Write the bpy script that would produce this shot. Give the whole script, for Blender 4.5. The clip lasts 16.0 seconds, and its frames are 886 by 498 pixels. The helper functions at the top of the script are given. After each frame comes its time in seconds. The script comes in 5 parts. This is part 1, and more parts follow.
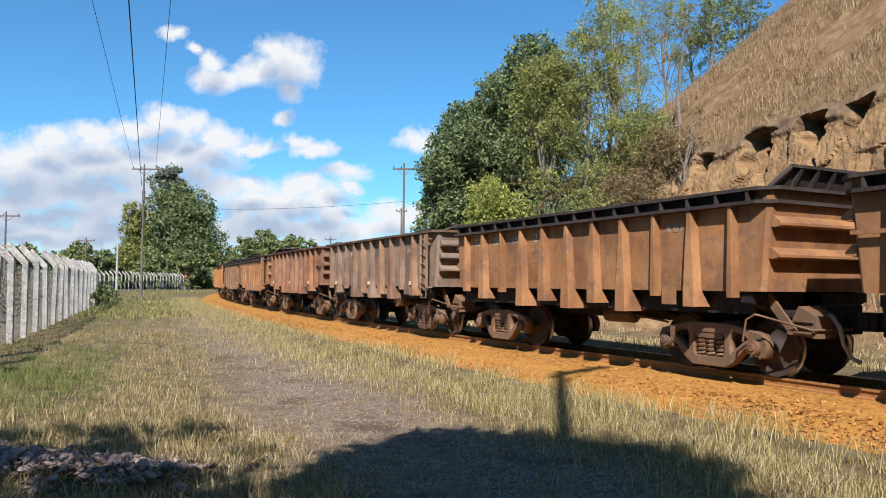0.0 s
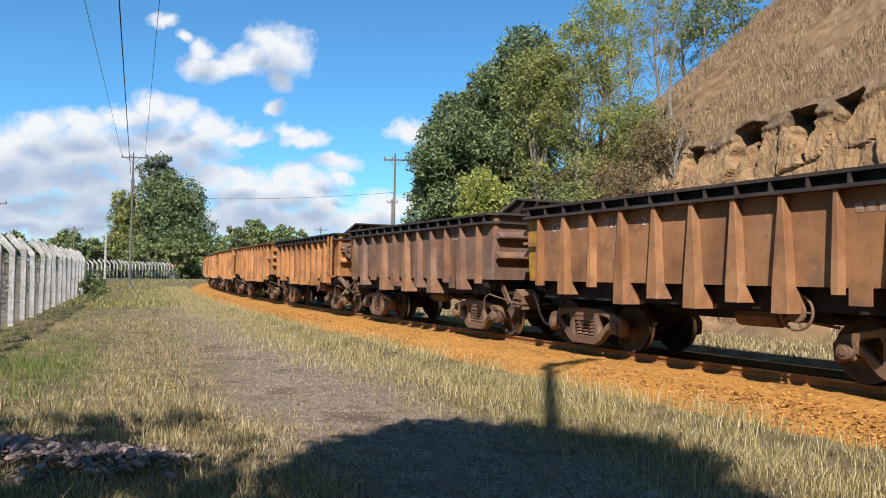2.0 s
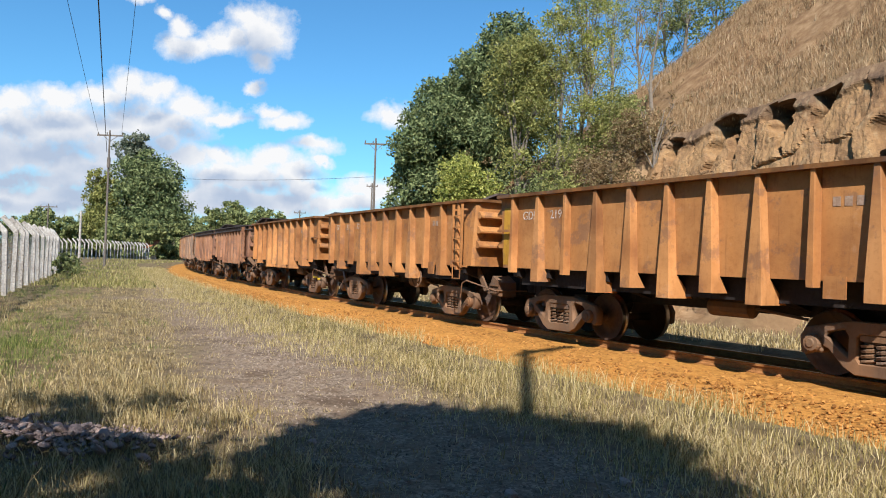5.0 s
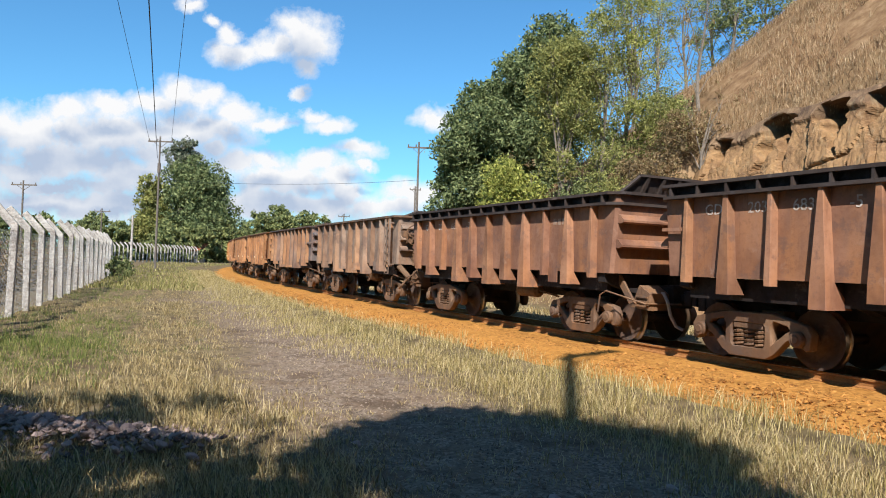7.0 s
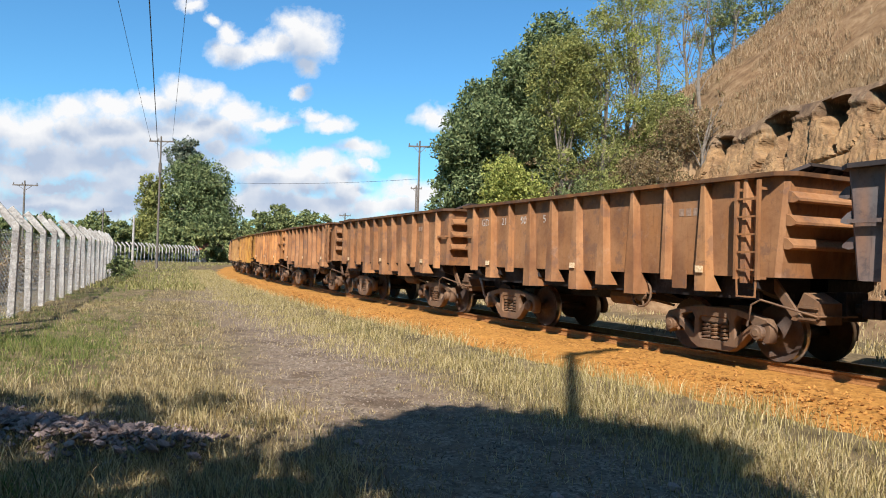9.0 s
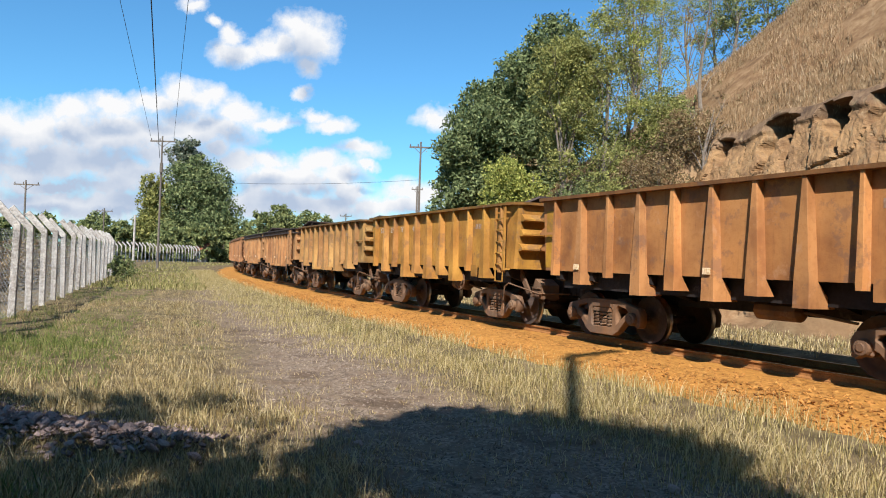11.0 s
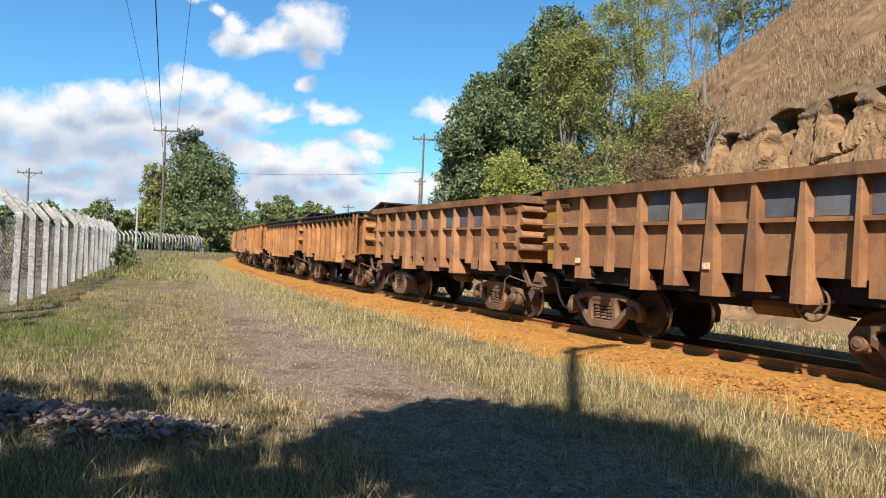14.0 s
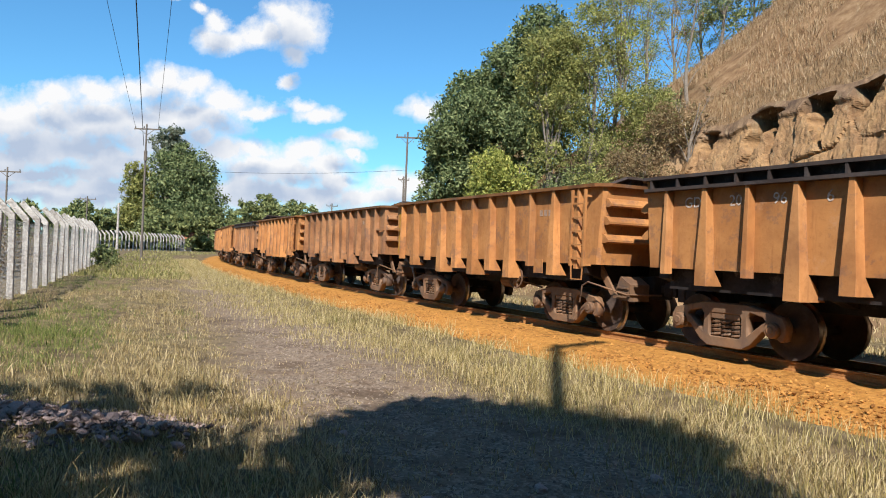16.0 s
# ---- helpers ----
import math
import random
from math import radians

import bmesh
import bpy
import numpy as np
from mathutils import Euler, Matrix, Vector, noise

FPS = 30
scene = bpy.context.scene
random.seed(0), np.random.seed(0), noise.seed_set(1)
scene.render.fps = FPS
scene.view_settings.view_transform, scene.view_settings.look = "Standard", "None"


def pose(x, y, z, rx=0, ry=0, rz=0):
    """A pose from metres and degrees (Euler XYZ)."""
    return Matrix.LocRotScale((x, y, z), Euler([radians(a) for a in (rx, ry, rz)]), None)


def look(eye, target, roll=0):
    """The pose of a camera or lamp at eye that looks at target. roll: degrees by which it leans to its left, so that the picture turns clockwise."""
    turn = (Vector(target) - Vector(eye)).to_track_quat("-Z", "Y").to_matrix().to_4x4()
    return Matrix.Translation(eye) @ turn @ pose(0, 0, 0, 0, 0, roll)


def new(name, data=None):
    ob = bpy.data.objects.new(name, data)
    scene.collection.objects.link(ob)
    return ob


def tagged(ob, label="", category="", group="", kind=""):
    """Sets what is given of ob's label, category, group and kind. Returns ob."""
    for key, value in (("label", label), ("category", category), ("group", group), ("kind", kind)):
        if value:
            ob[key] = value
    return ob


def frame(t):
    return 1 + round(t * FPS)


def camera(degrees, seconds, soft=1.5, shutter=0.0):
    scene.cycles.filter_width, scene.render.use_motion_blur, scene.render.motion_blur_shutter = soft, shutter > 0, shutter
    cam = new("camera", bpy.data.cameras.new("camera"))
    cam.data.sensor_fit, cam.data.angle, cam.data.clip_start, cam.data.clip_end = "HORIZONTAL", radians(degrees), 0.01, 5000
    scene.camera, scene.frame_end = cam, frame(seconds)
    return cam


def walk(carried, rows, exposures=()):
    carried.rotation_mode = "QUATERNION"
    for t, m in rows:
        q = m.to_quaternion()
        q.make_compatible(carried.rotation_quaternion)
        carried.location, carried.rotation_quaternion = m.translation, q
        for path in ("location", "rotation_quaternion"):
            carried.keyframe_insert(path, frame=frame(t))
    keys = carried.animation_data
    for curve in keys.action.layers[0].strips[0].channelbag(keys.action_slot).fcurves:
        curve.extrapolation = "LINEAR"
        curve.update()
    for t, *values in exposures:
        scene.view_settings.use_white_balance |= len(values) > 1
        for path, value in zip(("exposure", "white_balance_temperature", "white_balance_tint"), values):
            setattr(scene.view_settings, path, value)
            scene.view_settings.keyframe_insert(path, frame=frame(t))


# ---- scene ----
EYE_Z = 1.738          # camera above the ground beside the track
RAIL_Z = 0.40          # top of rail
TURNS = [
    (0.0, 92.677, -0.403, -0.951), (0.5, 92.591, -0.34, -1.981), (1.0, 92.4, -0.191, -1.603), (1.5, 92.11, -0.35, -1.571),
    (2.0, 92.027, -0.855, -1.708), (2.5, 91.875, -1.865, -2.814), (3.0, 91.779, -2.098, -3.956), (5.5, 90.884, -1.762, -2.776),
    (6.0, 90.964, -1.574, -0.508), (6.5, 91.069, -1.664, -0.172), (7.0, 91.094, -1.937, -0.037), (7.5, 91.065, -1.997, -0.001),
    (8.0, 91.079, -2.019, 0.002), (8.5, 91.091, -1.911, 0.14), (9.0, 91.0, -1.742, 0.061), (11.5, 91.078, -1.985, 0.117),
    (12.0, 91.046, -1.975, 0.122), (12.5, 91.071, -2.051, 0.178), (13.0, 91.032, -2.429, 0.228), (13.5, 90.885, -2.573, 0.223),
    (14.0, 90.471, -2.519, 0.269), (14.5, 90.447, -2.447, 0.281), (15.0, 90.419, -2.373, 0.336), (15.5, 90.38, -2.412, 0.213),
    (16.0, 90.393, -2.317, -0.961)]
cam = camera(61.5, 16.0, soft=1.0)
walk(cam, [(t, pose(0, 0, EYE_Z, rx, ry, rz)) for t, rx, ry, rz in TURNS],
     exposures=[(0.0, 0.72, 6150, 10), (3.0, 0.72, 6200, 10), (6.0, 0.80, 6350, 10), (16.0, 0.80, 6350, 10)])

# ---- daylight ----
SUN_ELEV, SUN_AZ = 43.0, 189.4      # azimuth of the sun, clockwise from +y
SUN_TO = Vector((math.sin(radians(SUN_AZ)) * math.cos(radians(SUN_ELEV)), math.cos(radians(SUN_AZ)) * math.cos(radians(SUN_ELEV)), math.sin(radians(SUN_ELEV))))
world = bpy.data.worlds.new("sky")
scene.world = world
world.use_nodes = True
_n = world.node_tree.nodes
_sky = _n.new("ShaderNodeTexSky")
_sky.sky_type = "NISHITA"
_sky.sun_disc = False
_sky.sun_elevation = radians(SUN_ELEV)
_sky.sun_rotation = radians(SUN_AZ)
_sky.air_density = 1.0
_sky.dust_density = 0.25
_sky.ozone_density = 2.0
_n["Background"].inputs["Strength"].default_value = 0.061
_tint = _n.new("ShaderNodeMix")
_tint.data_type, _tint.blend_type = "RGBA", "MULTIPLY"
_tint.inputs[0].default_value = 1.0
_tint.inputs[7].default_value = (0.65, 1.22, 1.50, 1)      # clear tropical blue
world.node_tree.links.new(_sky.outputs["Color"], _tint.inputs[6])
world.node_tree.links.new(_tint.outputs[2], _n["Background"].inputs["Color"])
sun = new("sun", bpy.data.lights.new("sun", "SUN"))
sun.data.energy, sun.data.angle, sun.data.color = 5.0, radians(0.55), (1.0, 0.955, 0.91)
sun.matrix_world = look(SUN_TO * 60, (0, 0, 0))


# ---- the line of the track ----
TRACK_X, TRACK_Y, TRACK_TH, BEND, STRAIGHT = 7.054, 8.449, radians(-27.38), 0.0028, 3.96
RADIUS = 1 / BEND
END_X, END_Y = TRACK_X + math.sin(TRACK_TH) * STRAIGHT, TRACK_Y + math.cos(TRACK_TH) * STRAIGHT
MID_X, MID_Y = END_X + math.cos(TRACK_TH) * RADIUS, END_Y - math.sin(TRACK_TH) * RADIUS


def on_track(s, u=0.0):
    """Place and heading at s metres along the track, u metres to its hill side."""
    th = TRACK_TH
    if s <= STRAIGHT:
        x, y = TRACK_X + math.sin(th) * s, TRACK_Y + math.cos(th) * s
    else:
        th = TRACK_TH + BEND * (s - STRAIGHT)
        x, y = MID_X - math.cos(th) * RADIUS, MID_Y + math.sin(th) * RADIUS
    return x + math.cos(th) * u, y - math.sin(th) * u, th


def to_track(x, y):
    """Arrays of s and u for arrays of places."""
    dx, dy = x - TRACK_X, y - TRACK_Y
    s = dx * math.sin(TRACK_TH) + dy * math.cos(TRACK_TH)
    u = dx * math.cos(TRACK_TH) - dy * math.sin(TRACK_TH)
    ang = np.arctan2(y - MID_Y, -(x - MID_X)) - TRACK_TH
    far = s > STRAIGHT
    s2 = STRAIGHT + ang / BEND
    u2 = RADIUS - np.hypot(x - MID_X, y - MID_Y)
    return np.where(far, s2, s), np.where(far, u2, u)


def smooth(a, b, v):
    t = np.clip((v - a) / (b - a), 0, 1)
    return t * t * (3 - 2 * t)


def waves(x, y, seed=0, octaves=4, scale=1.0):
    """Cheap rolling unevenness for arrays, about -1 to 1."""
    rng = np.random.RandomState(seed)
    out, amp, tot = np.zeros_like(x, dtype=float), 1.0, 0.0
    for o in range(octaves):
        for _ in range(3):
            a, ph = rng.uniform(0, math.tau), rng.uniform(0, math.tau)
            f = (2 ** o) / scale * rng.uniform(0.8, 1.25)
            out += amp * np.sin((x * math.cos(a) + y * math.sin(a)) * f + ph) / 3
        tot += amp
        amp *= 0.55
    return out / tot * 1.6


# hollows in the cut rock face: place along the track, half width, lower and upper end, depth
HOLLOWS = [(17.35, 0.40, 0.60, 0.96, 1.9), (16.45, 0.28, 0.64, 0.94, 1.5), (14.1, 0.46, 0.72, 0.95, 2.2), (13.75, 0.15, 0.58, 0.80, 1.0), (14.75, 0.18, 0.86, 0.97, 1.2),
           (20.1, 0.34, 0.72, 0.94, 1.6), (12.5, 0.34, 0.76, 0.95, 1.6), (9.6, 0.35, 0.3, 0.9, 1.6), (6.0, 0.4, 0.2, 0.9, 1.6), (2.0, 0.35, 0.3, 0.9, 1.4)]


def notch(s):
    return np.minimum(sum(deep * np.exp(-((s - s0) / (w * 2.0)) ** 4) for s0, w, lo, hi, deep in HOLLOWS), 2.0)


def hill_height(s, u, cut=True):
    crest = np.where(s < 26, np.minimum(19.2 - 0.32 * (s - 26), 26), 19.2 - 0.35 * (s - 26))
    crest = np.maximum(crest, 3.0) * smooth(330, 200, s)
    bank = np.interp(u, [8.5, 11, 13.4, 14.6, 15.4, 30, 40, 70], [0, 0.06, 0.17, 0.31, 0.37, 1.045, 1.18, 0.95])
    ledge = np.interp(u - (notch(s) * smooth(19.0, 17.0, u) if cut else 0), [8.5, 11, 13.4, 15.3, 15.9, 30, 40, 70], [0, 0.055, 0.125, 0.15, 0.36, 1.045, 1.18, 0.95])
    k = smooth(19.5, 23.0, s)
    return (ledge * (1 - k) + bank * k) * crest


def ground_height(x, y, cut=True):
    s, u = to_track(x, y)
    z = 0.004 * np.clip(y - 25, 0, 90) + 0.05 * waves(x, y, 1, 4, 1.6) * smooth(2, 5, np.abs(u)) + 0.02 * waves(x, y, 9, 3, 0.35)
    bed = 0.22 * smooth(-4.2, -2.2, u) * smooth(6.0, 3.2, u)
    z = z * (1 - 0.7 * smooth(-4, -2.5, u) * smooth(6, 3, u)) + bed * np.clip(1 - (z - 0.05) * 2, 0, 1)
    z = z - 0.12 * smooth(-3.2, -2.6, u) * smooth(3.2, 2.6, u)
    rough = smooth(9, 14, u) * 0.35 * waves(x, y, 3, 5, 1.3)
    return z + hill_height(s, u, cut) + rough


def ground_at(x, y):
    return float(ground_height(np.array([float(x)]), np.array([float(y)]))[0])


# ---- small tools ----
def material(name, build):
    m = bpy.data.materials.new(name)
    m.use_nodes = True
    nt = m.node_tree
    build(nt, nt.nodes["Principled BSDF"])
    return m


def node(nt, kind, **values):
    n = nt.nodes.new(kind)
    for key, v in values.items():
        n.inputs[key.replace("_", " ")].default_value = v
    return n


def coords(nt, what="Object", scale=None, jitter=False):
    tc = nt.nodes.new("ShaderNodeTexCoord")
    out = tc.outputs[what]
    if jitter:
        info = nt.nodes.new("ShaderNodeObjectInfo")
        mul = nt.nodes.new("ShaderNodeMath")
        mul.operation = "MULTIPLY"
        mul.inputs[1].default_value = 57.0
        nt.links.new(info.outputs["Random"], mul.inputs[0])
        add = nt.nodes.new("ShaderNodeVectorMath")
        nt.links.new(out, add.inputs[0])
        nt.links.new(mul.outputs[0], add.inputs[1])
        out = add.outputs[0]
    if scale:
        mp = nt.nodes.new("ShaderNodeMapping")
        mp.inputs["Scale"].default_value = scale
        nt.links.new(out, mp.inputs["Vector"])
        out = mp.outputs[0]
    return out


def noise_of(nt, vec, scale, detail=6.0, rough=0.6):
    n = node(nt, "ShaderNodeTexNoise", Scale=scale, Detail=detail, Roughness=rough)
    nt.links.new(vec, n.inputs["Vector"])
    return n.outputs["Fac"]


def ramp(nt, fac, stops):
    r = nt.nodes.new("ShaderNodeValToRGB")
    e = r.color_ramp.elements
    while len(e) < len(stops):
        e.new(0.5)
    for el, (p, c) in zip(e, stops):
        el.position = p
        el.color = (*c, 1) if len(c) == 3 else c
    nt.links.new(fac, r.inputs["Fac"])
    return r.outputs["Color"]


def grey(nt, fac, a, b, lo=0.0, hi=1.0):
    m = nt.nodes.new("ShaderNodeMapRange")
    for i, v in enumerate((a, b, lo, hi)):
        m.inputs[i + 1].default_value = v
    nt.links.new(fac, m.inputs[0])
    return m.outputs[0]


def mix(nt, fac, a, b, how="MIX"):
    m = nt.nodes.new("ShaderNodeMix")
    m.data_type, m.blend_type = "RGBA", how
    for sock, v in ((m.inputs[0], fac), (m.inputs[6], a), (m.inputs[7], b)):
        if isinstance(v, bpy.types.NodeSocket):
            nt.links.new(v, sock)
        else:
            sock.default_value = v if isinstance(v, (int, float)) else (*v, 1)
    return m.outputs[2]


def bump(nt, bsdf, height, strength=0.4, distance=0.02):
    b = node(nt, "ShaderNodeBump", Strength=strength, Distance=distance)
    nt.links.new(height, b.inputs["Height"])
    nt.links.new(b.outputs["Normal"], bsdf.inputs["Normal"])


def mesh_of(name, verts, faces, mat=None, flat=True):
    me = bpy.data.meshes.new(name)
    me.from_pydata(verts, [], faces)
    me.update()
    if mat:
        me.materials.append(mat)
    if not flat:
        me.shade_smooth()
    return me


def from_bm(name, bm, mat):
    me = bpy.data.meshes.new(name)
    bmesh.ops.recalc_face_normals(bm, faces=bm.faces)
    bm.to_mesh(me)
    bm.free()
    me.materials.append(mat)
    return me


def part(name, data, parent, m=None, label=""):
    ob = new(name, data)
    ob.parent = parent
    if m is not None:
        ob.matrix_basis = m
    if label:
        ob["label"] = label
    return ob


def hexa(bm, corners):
    """A solid from eight corners: four of one end, four of the other in the same order."""
    v = [bm.verts.new(c) for c in corners]
    for f in ((0, 1, 2, 3), (7, 6, 5, 4), (0, 4, 5, 1), (1, 5, 6, 2), (2, 6, 7, 3), (3, 7, 4, 0)):
        bm.faces.new([v[i] for i in f])


def block(bm, x0, x1, y0, y1, z0, z1):
    hexa(bm, [(x0, y0, z0), (x1, y0, z0), (x1, y1, z0), (x0, y1, z0), (x0, y0, z1), (x1, y0, z1), (x1, y1, z1), (x0, y1, z1)])


def beam(bm, p, q, w, h, up=(0, 0, 1)):
    """A bar from p to q, w wide and h high."""
    p, q, up = Vector(p), Vector(q), Vector(up)
    d = (q - p).normalized()
    a = d.cross(up)
    if a.length < 1e-4:
        a = d.cross(Vector((1, 0, 0)))
    a.normalize()
    b = a.cross(d) * (h / 2)
    a = a * (w / 2)
    hexa(bm, [p - a - b, p + a - b, p + a + b, p - a + b, q - a - b, q + a - b, q + a + b, q - a + b])


def tube(bm, pts, radii, sides=8):
    rings, prev = [], None
    pts = [Vector(p) for p in pts]
    for i, p in enumerate(pts):
        d = (pts[min(i + 1, len(pts) - 1)] - pts[max(i - 1, 0)]).normalized()
        if prev is None:
            a = d.cross(Vector((0, 0, 1)) if abs(d.z) < 0.9 else Vector((1, 0, 0))).normalized()
        else:
            a = (prev - d * prev.dot(d)).normalized()
        prev, b = a, d.cross(a)
        r = radii[i] if isinstance(radii, (list, tuple)) else radii
        rings.append([bm.verts.new(p + (a * math.cos(k * math.tau / sides) + b * math.sin(k * math.tau / sides)) * r) for k in range(sides)])
    for r0, r1 in zip(rings, rings[1:]):
        for k in range(sides):
            bm.faces.new((r0[k], r0[(k + 1) % sides], r1[(k + 1) % sides], r1[k]))
    bm.faces.new(rings[0])
    bm.faces.new(list(reversed(rings[-1])))


def lathe(bm, profile, sides=28, y=0.0, cap=False):
    """Turns a profile of (radius, y) round the y axis."""
    rings = [[bm.verts.new((r * math.cos(k * math.tau / sides), y + yy, r * math.sin(k * math.tau / sides))) for k in range(sides)] for r, yy in profile]
    for r0, r1 in zip(rings, rings[1:]):
        for k in range(sides):
            bm.faces.new((r0[k], r0[(k + 1) % sides], r1[(k + 1) % sides], r1[k]))
    if cap:
        bm.faces.new(rings[0])
        bm.faces.new(rings[-1])


# ---- materials ----
def rust_build(nt, b, use_colour=True, base=(0.2, 0.1, 0.06), spread=1.0):
    vec = coords(nt, "Object", None, True)
    streak = coords(nt, "Object", (1.6, 1.6, 0.4), True)
    if use_colour:
        info = nt.nodes.new("ShaderNodeObjectInfo")
        col = info.outputs["Color"]
    else:
        rgb = nt.nodes.new("ShaderNodeRGB")
        rgb.outputs[0].default_value = (*base, 1)
        col = rgb.outputs[0]
    big = noise_of(nt, vec, 1.1, 5, 0.6)
    fine = noise_of(nt, vec, 14, 8, 0.7)
    run = noise_of(nt, streak, 1.7, 4, 0.55)
    dark = mix(nt, 1.0, col, (0.50, 0.44, 0.44), "MULTIPLY")
    ore = mix(nt, 0.62, col, (0.40, 0.155, 0.038))
    c = mix(nt, grey(nt, big, 0.32, 0.62), dark, col)
    c = mix(nt, grey(nt, run, 0.46, 0.72, 0, 0.6 * spread), c, ore)
    c = mix(nt, grey(nt, fine, 0.52, 0.75, 0, 0.5), c, dark)
    worn = mix(nt, 0.45, dark, (0.10, 0.085, 0.08))
    c = mix(nt, grey(nt, noise_of(nt, vec, 1.9, 9, 0.72), 0.545, 0.60, 0, 0.55), c, worn)
    c = mix(nt, grey(nt, noise_of(nt, coords(nt, "Object", (6.0, 6.0, 0.5), True), 2.0, 5, 0.6), 0.57, 0.7, 0, 0.5), c, dark)
    pale = mix(nt, 0.35, col, (0.42, 0.34, 0.27))
    c = mix(nt, grey(nt, noise_of(nt, vec, 2.7, 7, 0.7), 0.6, 0.74, 0, 0.55), c, pale)
    nt.links.new(c, b.inputs["Base Color"])
    nt.links.new(grey(nt, fine, 0.3, 0.7, 0.62, 0.92), b.inputs["Roughness"])
    b.inputs["Specular IOR Level"].default_value = 0.25
    bump(nt, b, fine, 0.35, 0.012)


RUST = material("rusty_paint", rust_build)
BOGIE = material("dusty_cast_iron", lambda nt, b: rust_build(nt, b, False, (0.175, 0.105, 0.06), 0.6))
# wheel iron darkened to carry the shade the body throws over it
WHEEL = material("shade_darkened_iron", lambda nt, b: rust_build(nt, b, False, (0.068, 0.047, 0.036), 0.4))
# near-black grime; the shade beneath wagons and rims is in this colour too
UNDER = material("grime_and_shade_black", lambda nt, b: rust_build(nt, b, False, (0.02, 0.016, 0.015), 0.05))
# dark weathered rims; this colour also deepens the shade around them
RIMDARK = material("weathered_steel_with_shade", lambda nt, b: rust_build(nt, b, False, (0.05, 0.038, 0.032), 0.12))
SLATE = material("slate_grey_paint", lambda nt, b: rust_build(nt, b, False, (0.13, 0.135, 0.14), 0.35))
YELLOW = material("ochre_paint", lambda nt, b: rust_build(nt, b, False, (0.42, 0.22, 0.022), 0.5))


def tread_build(nt, b):
    v = coords(nt)
    b.inputs["Metallic"].default_value = 1.0
    nt.links.new(ramp(nt, noise_of(nt, v, 9), [(0.3, (0.22, 0.19, 0.17)), (0.7, (0.5, 0.46, 0.43))]), b.inputs["Base Color"])
    b.inputs["Roughness"].default_value = 0.32


STEEL = material("polished_steel", tread_build)


def lettering_build(nt, b):
    f = noise_of(nt, coords(nt, "Object", None, True), 18, 5)
    nt.links.new(ramp(nt, f, [(0.35, (0.22, 0.14, 0.09)), (0.62, (0.52, 0.45, 0.38))]), b.inputs["Base Color"])
    b.inputs["Roughness"].default_value = 0.85


def faint_build(nt, b):
    f = noise_of(nt, coords(nt, "Object", None, True), 14, 6)
    nt.links.new(ramp(nt, f, [(0.35, (0.2, 0.11, 0.06)), (0.7, (0.34, 0.24, 0.17))]), b.inputs["Base Color"])
    b.inputs["Roughness"].default_value = 0.85


FAINT = material("faded_paint", faint_build)
LETTER = material("worn_white_lettering", lettering_build)


def sticker_build(nt, b):
    b.inputs["Base Color"].default_value = (0.75, 0.52, 0.26, 1)
    nt.links.new(ramp(nt, noise_of(nt, coords(nt, "Object", None, True), 30, 3), [(0.35, (0.5, 0.3, 0.13)), (0.65, (0.82, 0.62, 0.38))]), b.inputs["Base Color"])
    b.inputs["Roughness"].default_value = 0.4


STICKER = material("reflective_sticker", sticker_build)


